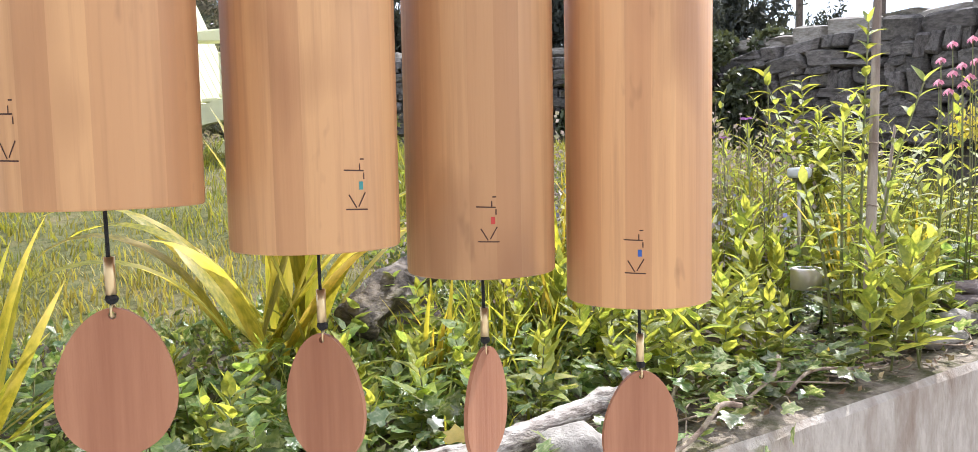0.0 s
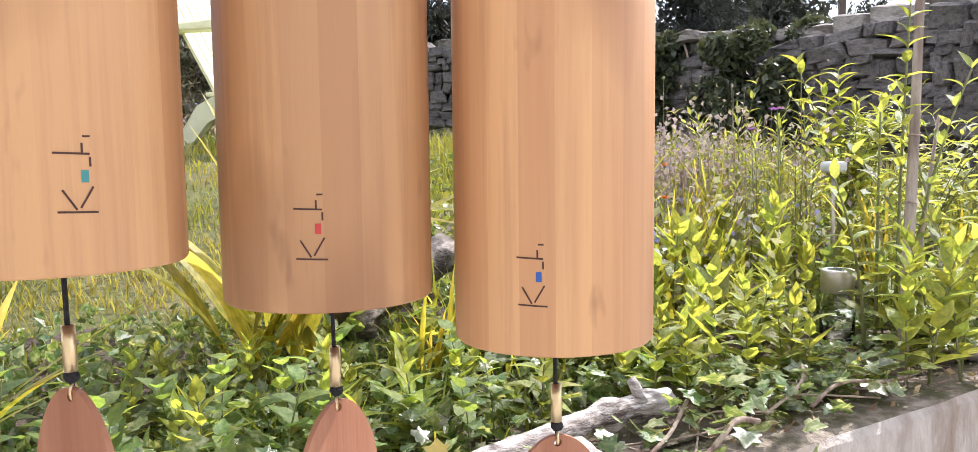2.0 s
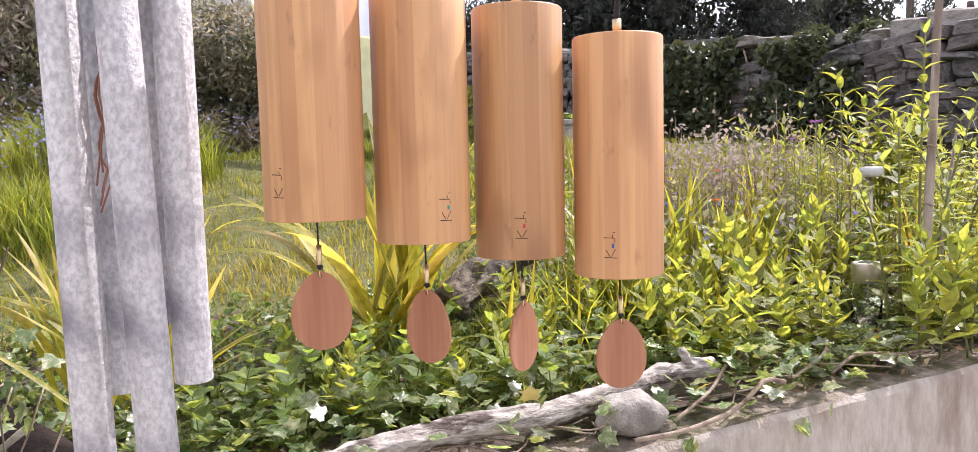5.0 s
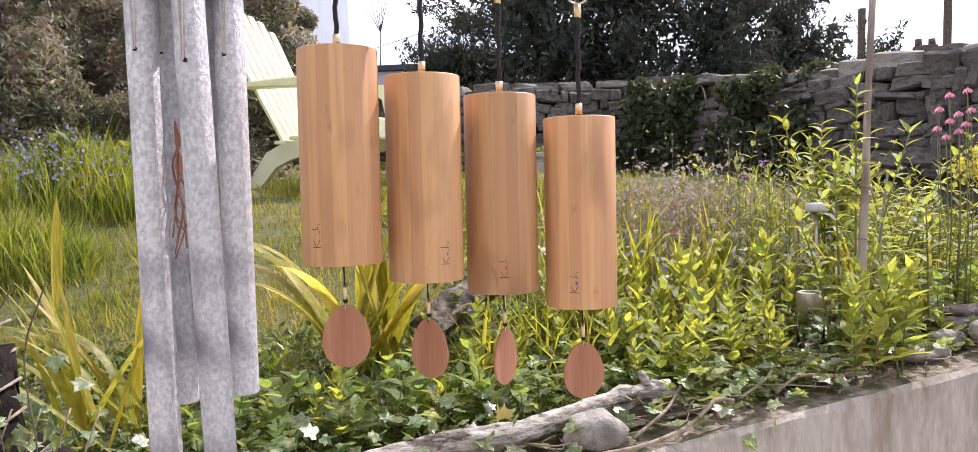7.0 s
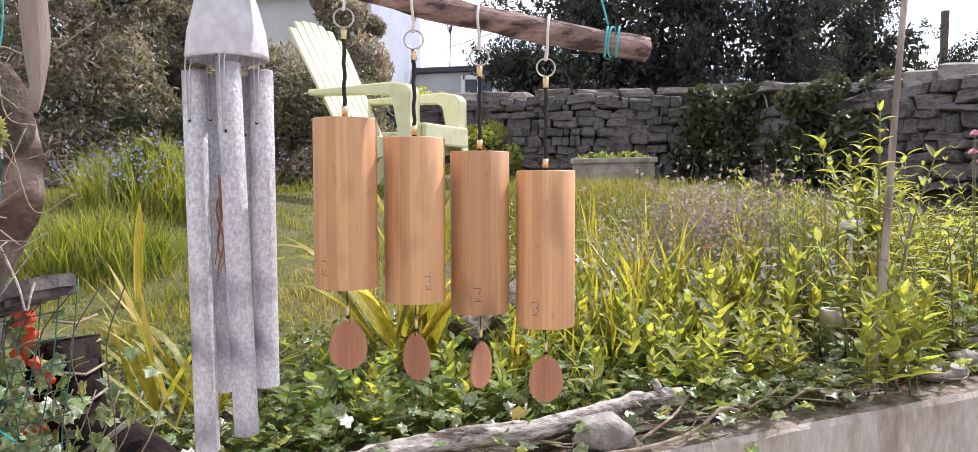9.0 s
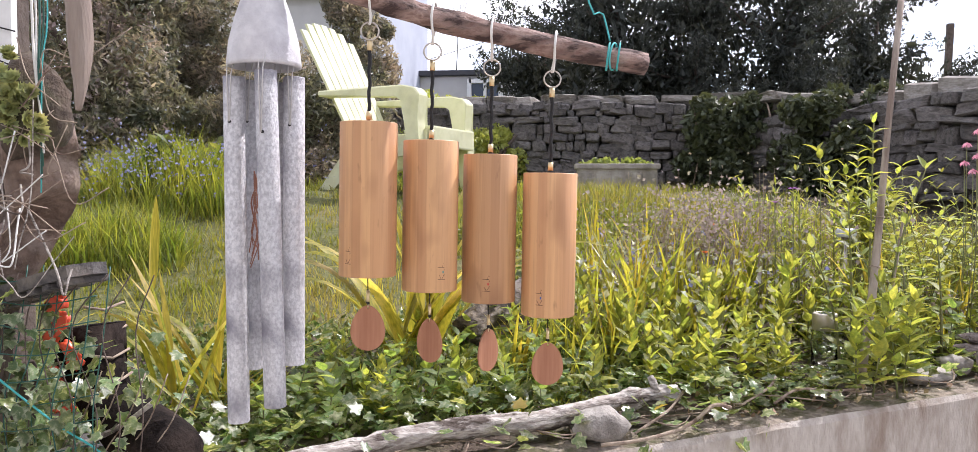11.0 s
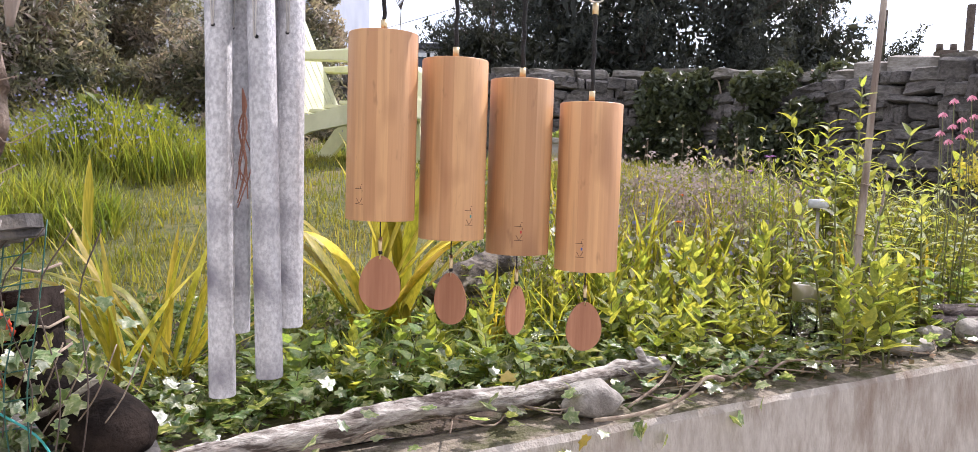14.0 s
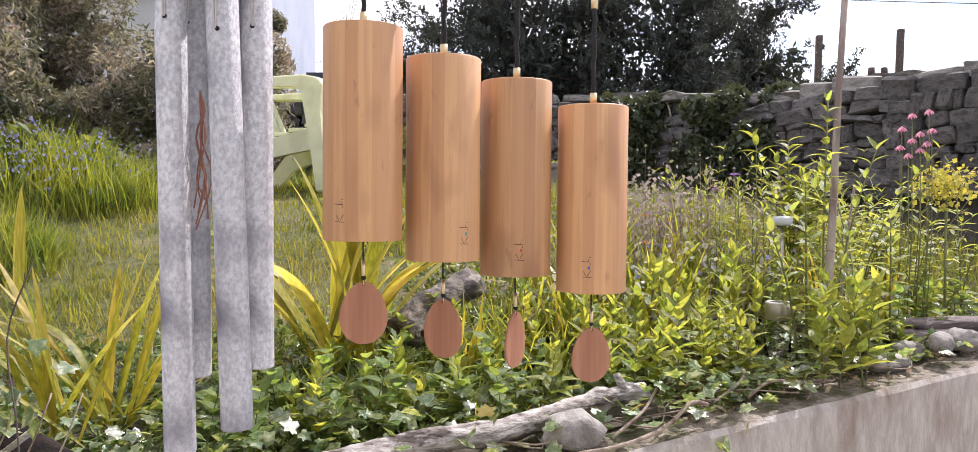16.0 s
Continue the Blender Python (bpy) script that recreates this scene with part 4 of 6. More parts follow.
# ---- metal tube chime ----
TX, TY, TZ = -0.266, 0.226, 0.631
tubes = thing("tube_chime", "weathered grey metal tube chime with a bullet-shaped cap", "wind chime", pose(TX, TY, TZ))
part("cap", lathe([(0.001, 0.104), (0.006, 0.102), (0.0125, 0.092), (0.021, 0.073), (0.0295, 0.049), (0.0365, 0.022), (0.039, 0.0), (0.039, -0.004), (0.036, -0.005), (0.034, 0.0), (0.028, 0.04), (0.001, 0.08)], 48), DOME, tubes, "dull grey bullet-shaped cap")
part("hanger", sweep([(0, 0, 0.09), (0.0, 0.0, 0.12), (0.01, -0.02, 0.6)], 0.0012, 6), NYLON, tubes)
for a, r, bot, top in ((207, 0.031, -0.386, -0.016), (297, 0.030, -0.364, -0.012), (22, 0.031, -0.327, -0.014), (78, 0.029, -0.292, -0.018), (142, 0.029, -0.335, -0.016)):
    px, py = r * math.cos(radians(a)), r * math.sin(radians(a))
    tb = part("tube", lathe([(0.0102, bot), (0.0112, bot), (0.0115, bot + 0.001), (0.0115, top - 0.001), (0.0112, top), (0.0102, top), (0.0102, bot)], 32), METAL, tubes, at=pose(px, py, 0, 0, 1.2 * math.cos(radians(a * 3)), 0))
    hz = top - 0.052 - 0.012 * math.sin(a)
    part("hole", lathe([(0.0001, 0.0), (0.0017, 0.0), (0.0017, 0.0006), (0.0001, 0.0006)], 12), CORD, tb, "drilled suspension hole", at=pose(0, -0.0114, hz, 90, 0, 0))
    b2 = bmesh.new()
    sweep([(0.0005, -0.0123, hz), (0.003, -0.0123, top + 0.002), (0.004, -0.006, top + 0.02)], 0.0006, 5, b2)
    sweep([(-0.0005, -0.0123, hz), (-0.002, -0.0123, top + 0.002), (-0.004, -0.006, top + 0.02)], 0.0006, 5, b2)
    part("line", b2, NYLON, tubes, at=pose(px, py, 0))
b2 = bmesh.new()
for k in range(7):
    sweep(smooth_line([(0, 0, -0.085), (0.0006 * k, 0.0, -0.10), (0.004 * math.sin(k), 0.003 * math.cos(k), -0.12), (0.002 * k - 0.005, 0.004 * math.cos(2 * k), -0.15), (0.006 * math.sin(k * 2), -0.004, -0.165 - 0.004 * k)], 3), 0.0006, 5, b2)
part("tassel", b2, RED_CORD, tubes, "frayed faded red cord", at=pose(-0.010, -0.006, -0.03))

# ---- log, rocks and twigs along the wall ----
LOG = smooth_line([(-0.66, 0.585, -0.02), (-0.52, 0.685, 0.004), (-0.385, 0.79, 0.008), (-0.27, 0.885, 0.018), (-0.17, 0.955, 0.018), (-0.04, 1.04, 0.012), (0.08, 1.145, 0.018), (0.17, 1.225, 0.022), (0.262, 1.275, 0.022)], 6)
log = thing("driftwood_log", "long bleached driftwood branch lying along the bed edge", "log")
part("wood", sweep(LOG, [0.0208 + 0.007 * noise.noise(Vector((i * 0.45, 1, 0))) - (0.005 if i < 8 else 0) for i in range(len(LOG))], 26, wob=0.34), DRIFT, log)
part("stub", sweep([(0.215, 1.24, 0.03), (0.205, 1.255, 0.055), (0.2, 1.26, 0.064)], [0.011, 0.009, 0.007], 10, wob=0.3), DRIFT, log)

dark = smooth_line([(-0.29, 1.52, 0.10), (-0.25, 1.59, 0.135), (-0.20, 1.67, 0.165), (-0.12, 1.78, 0.20)], 6)
dlog = thing("bark_log", "dark log with peeling bark among the plants", "log")
part("wood", sweep(dark, [0.043 + 0.006 * noise.noise(Vector((i * 0.5, 5, 0))) for i in range(len(dark))], 18, wob=0.35), DARKLOG, dlog)

rocks = [("pale blocky rock beside the driftwood", (0.088, 1.058, 0.004), (0.12, 0.085, 0.075), 20, 1), ("pale flat stone on the bed edge", (0.925, 1.575, 0.018), (0.15, 0.08, 0.045), 25, 2),
         ("small grey stone on the bed edge", (1.02, 1.66, 0.035), (0.09, 0.07, 0.05), 0, 3), ("small grey stone beside a slate", (1.09, 1.62, 0.06), (0.075, 0.06, 0.055), 40, 7),
         ("pale stone half hidden by leaves", (-0.62, 0.60, -0.005), (0.10, 0.075, 0.075), 10, 5), ("pale stone at the wall corner", (1.2, 1.72, 0.05), (0.11, 0.09, 0.06), 10, 8)]
for lab, p, s, a, seed in rocks:
    tagged(part("rock", stone_shape(seed + 47, *s, 3, 0.26, 0.12), ROCK, at=pose(*p, 0, 0, a)), lab, "rock", "rocks along the bed")
for i, (p, s, a) in enumerate([((1.16, 1.78, 0.045), (0.30, 0.12, 0.045), 8), ((1.24, 1.83, 0.075), (0.28, 0.11, 0.035), -6), ((1.42, 1.83, 0.05), (0.26, 0.13, 0.06), 18)]):
    tagged(part("slate", stone_shape(20 + i, *s, 3, 0.14, 0.7), SLATE, at=pose(*p, 2, -3, a)), "dark reddish slab of layered slate", "rock", "slates at the bed edge")
twigs = [[(0.09, 0.995, -0.018), (0.18, 1.03, -0.012), (0.27, 1.10, 0.0), (0.33, 1.155, 0.03), (0.37, 1.18, 0.02)], [(0.16, 1.06, -0.01), (0.23, 1.13, 0.02), (0.27, 1.19, 0.05)],
         [(0.48, 1.27, 0.01), (0.54, 1.31, 0.035), (0.62, 1.33, 0.03), (0.70, 1.40, 0.02)], [(0.40, 1.24, 0.01), (0.47, 1.29, 0.04), (0.5, 1.36, 0.05)]]
for i, tw in enumerate(twigs):
    tagged(part("twig", sweep(smooth_line(tw, 5), 0.0042 if i == 0 else 0.0030, 7, wob=0.3), TWIG), "thin dry bleached twig across the wall edge", "twig", "dry twigs")

# ---- stake, jar lamp, stake light ----
stake = thing("garden_stake", "weathered wooden garden stake leaning in the bed", "stake")
part("pole", sweep([(0.725, 1.485, -0.05), (0.785, 1.585, 0.22), (0.815, 1.63, 0.45), (0.845, 1.68, 0.68), (0.93, 1.79, 1.35)], [0.0105, 0.0102, 0.0098, 0.009, 0.0075], 12, wob=0.18), STAKE, stake)
for q, (cx, cy, cz) in enumerate(((0.812, 1.625, 0.43), (0.795, 1.60, 0.30))):
    part("tie", sweep([(cx + 0.0125 * math.cos(a), cy + 0.0125 * math.sin(a), cz + 0.002 * math.sin(2 * a)) for a in [2 * math.pi * i / 14 for i in range(15)]], 0.0012, 5), TWIG, stake, "thin string tie")
part("side_cane", sweep([(0.86, 1.70, -0.02), (0.875, 1.71, 0.22), (0.91, 1.72, 0.47)], [0.006, 0.005, 0.003], 8, wob=0.2), STAKE, stake, "thin dry cane beside the stake")

jar = thing("solar_jar", "glass jar lamp with a brushed steel solar lid", "garden lamp", pose(0.70, 1.70, ground_z(0.70, 1.70)) @ Matrix.Diagonal((0.84, 0.84, (0.158 - ground_z(0.70, 1.70)) / 0.1405, 1)))
part("glass", lathe([(0.001, 0.0), (0.036, 0.0), (0.041, 0.008), (0.042, 0.08), (0.037, 0.098), (0.036, 0.105), (0.033, 0.105), (0.034, 0.097), (0.039, 0.078), (0.038, 0.01), (0.001, 0.006)], 32), GLASS, jar, "clear crackled glass jar").visible_shadow = False
part("lid", lathe([(0.0385, 0.098), (0.0395, 0.099), (0.0395, 0.137), (0.038, 0.140), (0.028, 0.1405), (0.0275, 0.139), (0.001, 0.139)], 40), STEEL, jar, "brushed steel lid")
part("solar_cell", lathe([(0.001, 0.1405), (0.024, 0.1405), (0.024, 0.139)], 24), GLASS_DARK, jar, smooth=False)
part("light_wire", sweep([(0.012 * math.cos(i * 0.9) * (1 + 0.5 * math.sin(i)), 0.012 * math.sin(i * 0.9), 0.02 + 0.0025 * i) for i in range(28)], 0.0007, 5), STEEL, jar)
light = thing("solar_stake_light", "small pale solar light on a stake among stems", "garden lamp", pose(0.885, 2.17, 0.0))
part("head", lathe([(0.001, 0.345), (0.028, 0.345), (0.033, 0.352), (0.033, 0.368), (0.028, 0.374), (0.001, 0.375)], 28), PLASTIC, light, "pale disc-shaped head")
part("stake", sweep([(0, 0, -0.02), (0, 0, 0.35)], 0.006, 8), STEEL, light)

tagged(part("rock", stone_shape(12, 0.11, 0.10, 0.16, 3, 0.25), SLATE, at=pose(-0.17, 1.72, 0.05)), "dark rock propping the bark log", "rock", "rocks along the bed")

# ---- plants: leaf shapes shared by many ----
MINT_LEAVES = [mesh_of("leaf", leaf_bm(0.052, 0.0225, 6, 0.4, d, 0.66, 0.10), MINT) for d in (-0.1, 0.15, 0.5)]
BIG_LEAVES = [mesh_of("leaf", leaf_bm(0.052, 0.034, 8, 0.3, d, 0.68, 0.16), DEEP) for d in (0.1, 0.35, 0.6)]
LANCE_LEAVES = [mesh_of("leaf", leaf_bm(0.078, 0.0105, 5, 0.35, d, 0.7), MINT) for d in (0.1, 0.3, 0.6)]
SHRUB_LEAVES = [mesh_of("leaf", leaf_bm(0.060, 0.020, 6, 0.4, d, 0.72, 0.08), GREYLEAF) for d in (0.15, 0.4, 0.7)]
YOUNG_LEAVES = [mesh_of("leaf", leaf_bm(0.056, 0.019, 6, 0.4, d, 0.72, 0.1), MINT) for d in (0.15, 0.4, 0.7)]


def ivy_bm(s):
    """A five-lobed ivy leaf along +y, dished a little round its ribs."""
    bm = bmesh.new()
    out = [(0, -0.02), (0.30, -0.13), (0.52, 0.08), (0.36, 0.30), (0.55, 0.55), (0.25, 0.60), (0, 1.0), (-0.25, 0.60), (-0.55, 0.55), (-0.36, 0.30), (-0.52, 0.08), (-0.30, -0.13)]
    c = bm.verts.new((0, 0.3 * s, 0.03 * s))
    ring = [bm.verts.new((x * s, y * s, s * (0.10 * abs(x) - 0.16 * y * y))) for x, y in out]
    for i in range(len(ring)):
        bm.faces.new((c, ring[i], ring[(i + 1) % len(ring)]))
    return bm


IVY_LEAVES = [mesh_of("leaf", ivy_bm(s), IVY) for s in (0.024, 0.031, 0.038)]
IVY_GOLD = mesh_of("leaf", ivy_bm(0.032), IVY_YELLOW)


def leafy_stem(root, height, pairs, meshes, seed, lean=0.08, tilt=(20, 55), size=(0.6, 1.15), stem_r=0.0016, first=0.15, whorl=2):
    """One upright stem with crossing pairs of leaves, larger low down and bunched at the tip."""
    r = random.Random(seed)
    a = r.uniform(0, 6.28)
    bend = [Vector((lean * height * t * t * math.cos(a), lean * height * t * t * math.sin(a), height * t)) for t in [i / 5 for i in range(6)]]
    part("stem", sweep(bend, [stem_r * (1.3 - 0.8 * i / 5) for i in range(6)], 5), STEM, root)
    for i in range(pairs):
        t = first + (1 - first) * (i / max(1, pairs - 1)) ** 0.85
        p = Vector((lean * height * t * t * math.cos(a), lean * height * t * t * math.sin(a), height * t))
        turn = 90 * i + r.uniform(-25, 25)
        k = size[1] + (size[0] - size[1]) * t ** 2
        rise = tilt[0] + (tilt[1] - tilt[0]) * t
        for q in range(whorl):
            m = Matrix.Translation(p) @ pose(0, 0, 0, 0, 0, turn + q * 360 / whorl + r.uniform(-15, 15)) @ pose(0, 0, 0, rise + r.uniform(-16, 16), r.uniform(-12, 12), 0)
            part("leaf", r.choice(meshes), None, root, at=m @ Matrix.Scale(k * r.uniform(0.8, 1.2), 4))


def family(name, label, category, group, heights, pairs, meshes, seed, **kw):
    """A few plants of one kind to be copied about."""
    made = []
    for i, h in enumerate(heights):
        t = thing(name, label, category, None, group)
        leafy_stem(t, h, pairs + i % 3, meshes, seed + i, **kw)
        made.append(t)
    return made


def scatter(protos, spots, rng, scale=(0.8, 1.15), tilt=7):
    """First the plants themselves, then copies of them, at the spots."""
    for i, p in enumerate(spots):
        m = pose(*p, rng.uniform(-tilt, tilt), rng.uniform(-tilt, tilt), rng.uniform(0, 360)) @ Matrix.Scale(rng.uniform(*scale), 4)
        if i < len(protos):
            protos[i].matrix_basis = m
        else:
            copy_thing(protos[i % len(protos)], pose(0, 0, 0)).matrix_basis = m


def spots(rng, n, u0, u1, v0, v1, gap, keep=()):
    """Places on the bed that keep a gap between one another and to the places in keep."""
    out, tries = [], 0
    while len(out) < n and tries < n * 60:
        tries += 1
        p = on_ground(rng.uniform(u0, u1), rng.uniform(v0, v1), -0.006)
        if all((p.x - q.x) ** 2 + (p.y - q.y) ** 2 > gap * gap for q in out) and all((p.x - x) ** 2 + (p.y - y) ** 2 > r * r for x, y, r in keep):
            out.append(p)
    return out


KEEP = [(0.70, 1.70, 0.12), (0.675, 1.60, 0.105), (0.65, 1.51, 0.095), (0.625, 1.42, 0.085), (0.60, 1.33, 0.06), (0.885, 2.17, 0.08), (0.85, 2.07, 0.07)]
pr = random.Random(21)
mint = family("mint_plant", "upright mint plant with toothed yellow-green leaves", "plant", "mint plants in the bed", (0.14, 0.165, 0.18, 0.155, 0.19, 0.12), 8, MINT_LEAVES, 100, tilt=(14, 68), size=(0.75, 1.1))
scatter(mint, spots(pr, 44, -0.12, 0.78, 0.14, 0.66, 0.088, KEEP), pr, (1.0, 1.35))
scatter(family("mint_plant", "low mint plant with toothed yellow-green leaves", "plant", "mint plants in the bed", (0.11, 0.13, 0.15), 7, MINT_LEAVES, 130, tilt=(15, 68)), spots(pr, 30, -0.9, 0.05, 0.20, 0.66, 0.08), pr)
nettle = family("broadleaf_plant", "bushy plant with broad toothed deep green leaves", "plant", "broad-leaved plants in the bed", (0.13, 0.16, 0.10, 0.18), 6, BIG_LEAVES, 150, tilt=(-5, 50), lean=0.15)
scatter(nettle, spots(pr, 44, -1.05, 0.02, 0.17, 0.66, 0.08), pr, (0.7, 1.1))
scatter(family("mint_plant", "young mint plant at the foot of the stake", "plant", "mint plants in the bed", (0.13, 0.16, 0.11), 6, MINT_LEAVES, 140, tilt=(10, 60)), spots(pr, 16, 0.18, 0.75, 0.09, 0.24, 0.06, KEEP[1:5]), pr)
tallmint = family("mint_plant", "tall mint plant in front of the stake", "plant", "mint plants in the bed", (0.20, 0.23, 0.18), 9, MINT_LEAVES, 145, tilt=(14, 66), size=(0.75, 1.1))
scatter(tallmint, [Vector((x, y, ground_z(x, y) - 0.006)) for x, y in ((0.74, 1.42), (0.785, 1.475), (0.705, 1.425), (0.83, 1.48), (0.80, 1.43), (0.86, 1.54))], pr, (1.0, 1.25))
scatter(family("broadleaf_plant", "low plant with broad dark leaves under the stake", "plant", "broad-leaved plants in the bed", (0.12, 0.15), 6, BIG_LEAVES, 170, tilt=(-5, 50)), spots(pr, 26, 0.4, 1.5, 0.12, 0.75, 0.09, KEEP), pr)
tall = family("lance_leaved_plant", "tall stem with narrow yellow-green leaves", "plant", "tall stems in the bed", (0.36, 0.42, 0.30, 0.46), 17, LANCE_LEAVES, 190, tilt=(30, 65), size=(0.55, 1.1), whorl=2, stem_r=0.0022, lean=0.05)
scatter(tall, spots(pr, 22, 0.62, 1.15, 0.55, 1.05, 0.06, KEEP), pr, tilt=5)
scatter(family("lance_leaved_plant", "short stem with narrow leaves behind the mint", "plant", "tall stems in the bed", (0.17, 0.22), 10, LANCE_LEAVES, 210, tilt=(30, 65), size=(0.5, 1.0)), spots(pr, 11, -0.1, 1.1, 0.6, 0.85, 0.08, KEEP), pr)

# the bush round the stake, and those beyond it
for i, (x, y, h, tw) in enumerate([(0.80, 1.66, 0.68, 0.12), (0.86, 1.73, 0.56, 0.2), (0.93, 1.72, 0.50, 0.3), (0.76, 1.66, 0.48, 0.25), (0.98, 1.80, 0.46, 0.35), (0.87, 1.64, 0.40, 0.45), (1.02, 1.74, 0.38, 0.45), (0.72, 1.62, 0.36, 0.4)]):
    t = thing("sapling_shrub", "slender shrub with pointed grey-green leaves beside the stake", "shrub", pose(x, y, ground_z(x, y) - 0.01), "shrubs in the bed")
    leafy_stem(t, h, 11, YOUNG_LEAVES if i in (0, 3) else SHRUB_LEAVES, 230 + i, lean=tw, tilt=(15, 55), size=(0.75, 1.05), stem_r=0.0035, first=0.25 if i else 0.55)
bush = []
for i in range(4):
    t = thing("bushy_perennial", "bushy perennial with pointed green leaves at the bed's end", "shrub", None, "shrubs in the bed")
    for k in range(5):
        leafy_stem(t, 0.26 + 0.05 * k + 0.03 * i, 9, YOUNG_LEAVES if (i + k) % 2 else SHRUB_LEAVES, 260 + i * 10 + k, lean=0.5, tilt=(5, 50), size=(0.6, 1.1), stem_r=0.002)
    bush.append(t)
scatter(bush, [on_ground(u, v) for u, v in ((0.95, 0.42), (1.12, 0.50), (1.28, 0.42), (1.05, 0.66), (1.25, 0.68), (1.45, 0.60), (1.5, 0.38), (1.0, 0.95), (1.3, 0.98), (1.65, 0.8), (1.2, 1.25), (1.75, 1.15))], pr, (0.85, 1.15))
top_shrub = thing("sapling_shrub", "yellow-green leafy shrub rising behind the tall stems", "shrub", pose(0.93, 2.22, ground_z(0.93, 2.22)), "shrubs in the bed")
for k in range(9):
    leafy_stem(top_shrub, 0.44 + 0.05 * (k % 4), 12, YOUNG_LEAVES, 330 + k, lean=0.26, tilt=(5, 50), size=(0.9, 1.2), stem_r=0.0025, first=0.45)


# ---- sword-leaved clumps ----
def sword(length, width, lean, curl, seed):
    """A long folded blade that rises and arches over in the local +x direction."""
    r = random.Random(seed)
    bm = bmesh.new()
    rows = []
    x = z = 0.0
    n = 12
    ang = lean
    tw = r.uniform(-0.5, 0.5)
    for i in range(n + 1):
        t = i / n
        w = width * 0.5 * min(1, 0.45 + 2.2 * t) * (1 - max(0, (t - 0.55) / 0.45) ** 1.7)
        side = Vector((math.sin(tw * t) * 0.5, math.cos(tw * t), 0))
        nrm = Vector((math.cos(ang), 0, -math.sin(ang)))
        c = Vector((x, 0, z))
        rows.append([bm.verts.new(c - side * w + nrm * w * 0.3), bm.verts.new(c), bm.verts.new(c + side * w + nrm * w * 0.3)])
        ang += curl * t * 1.6 / n
        x += math.sin(ang) * length / n
        z += math.cos(ang) * length / n
    for a, b in zip(rows, rows[1:]):
        bm.faces.new((a[0], a[1], b[1], b[0]))
        bm.faces.new((a[1], a[2], b[2], b[1]))
    return mesh_of("blade", bm, SWORD)


def sword_clump(label, base, specs, seed, spread=0.05, big=1.0, broad=1.0):
    r = random.Random(seed)
    t = thing("sword_leaf_clump", label, "plant", pose(*base), "sword-leaved clumps")
    for i, (turn, length, width, lean, curl) in enumerate(specs):
        length, width = length * big, width * big * broad
        m = pose(r.uniform(-spread, spread), r.uniform(-spread, spread), -0.01, 0, 0, turn)
        part("blade", sword(length, width, lean, curl, seed + i), None, t, at=m)


r = random.Random(8)
near = [(172, 0.42, 0.024, 0.35, 2.6), (165, 0.36, 0.022, 0.3, 2.3), (180, 0.46, 0.022, 0.5, 2.0), (190, 0.38, 0.020, 0.45, 1.6), (80, 0.34, 0.022, 0.1, 0.3), (150, 0.34, 0.020, 0.12, 0.3)]
near += [(r.choice((0, 180)) + r.uniform(-28, 28), r.uniform(0.26, 0.42), r.uniform(0.014, 0.023), r.uniform(0.2, 0.95), r.uniform(0.1, 0.9)) for _ in range(22)]
sword_clump("clump of arching yellow-green sword leaves near the boots", (-0.80, 1.02, 0.02), near, 400, 0.07, 0.95)
far = [(185, 0.40, 0.030, 0.35, 2.7), (200, 0.42, 0.028, 0.3, 2.3), (215, 0.38, 0.026, 0.45, 2.6), (175, 0.44, 0.028, 0.5, 2.2), (170, 0.40, 0.030, 0.1, 0.7), (10, 0.42, 0.032, 0.40, 0.5), (25, 0.44, 0.030, 0.3, 0.5), (-5, 0.40, 0.032, 0.55, 1.0), (-15, 0.44, 0.024, 0.5, 2.2), (5, 0.50, 0.024, 0.55, 2.0),
       (-30, 0.44, 0.024, 0.6, 1.8), (90, 0.42, 0.032, 0.1, 0.3), (150, 0.40, 0.03, 0.15, 0.4), (60, 0.40, 0.028, 0.2, 0.6), (240, 0.32, 0.026, 0.35, 1.7), (180, 0.36, 0.03, 0.5, 1.0), (-40, 0.34, 0.028, 0.4, 1.8), (0, 0.36, 0.03, 0.2, 0.3), (195, 0.36, 0.024, 0.25, 0.5)]
sword_clump("clump of broad yellow-green sword leaves, some bent over", (-0.42, 1.50, 0.04), far, 440, 0.07, 1.36, 1.28)
for i, (x, y, h) in enumerate([(0.16, 1.92, 0.32), (0.30, 2.02, 0.34), (0.42, 1.95, 0.28), (0.22, 2.3, 0.34), (0.06, 2.12, 0.32), (0.12, 1.62, 0.22), (0.55, 2.25, 0.32), (1.3, 2.35, 0.2), (1.02, 1.95, 0.14), (1.12, 2.0, 0.13), (0.95, 2.02, 0.3), (-0.12, 1.45, 0.2), (0.05, 2.6, 0.3), (0.35, 2.6, 0.3)]):
    specs = [(r.uniform(0, 360), h * r.uniform(0.75, 1.25), r.uniform(0.007, 0.012), r.uniform(0.05, 0.35), r.uniform(0.1, 0.9)) for _ in range(11)]
    sword_clump("slim tuft of narrow yellow-green blades in the bed", (x, y, ground_z(x, y)), specs, 500 + 20 * i, 0.03)

# ---- ivy along the edge ----
ivy = thing("ground_ivy", "glossy ivy creeping along the bed and over the wall", "climbing plant")
ir = random.Random(33)


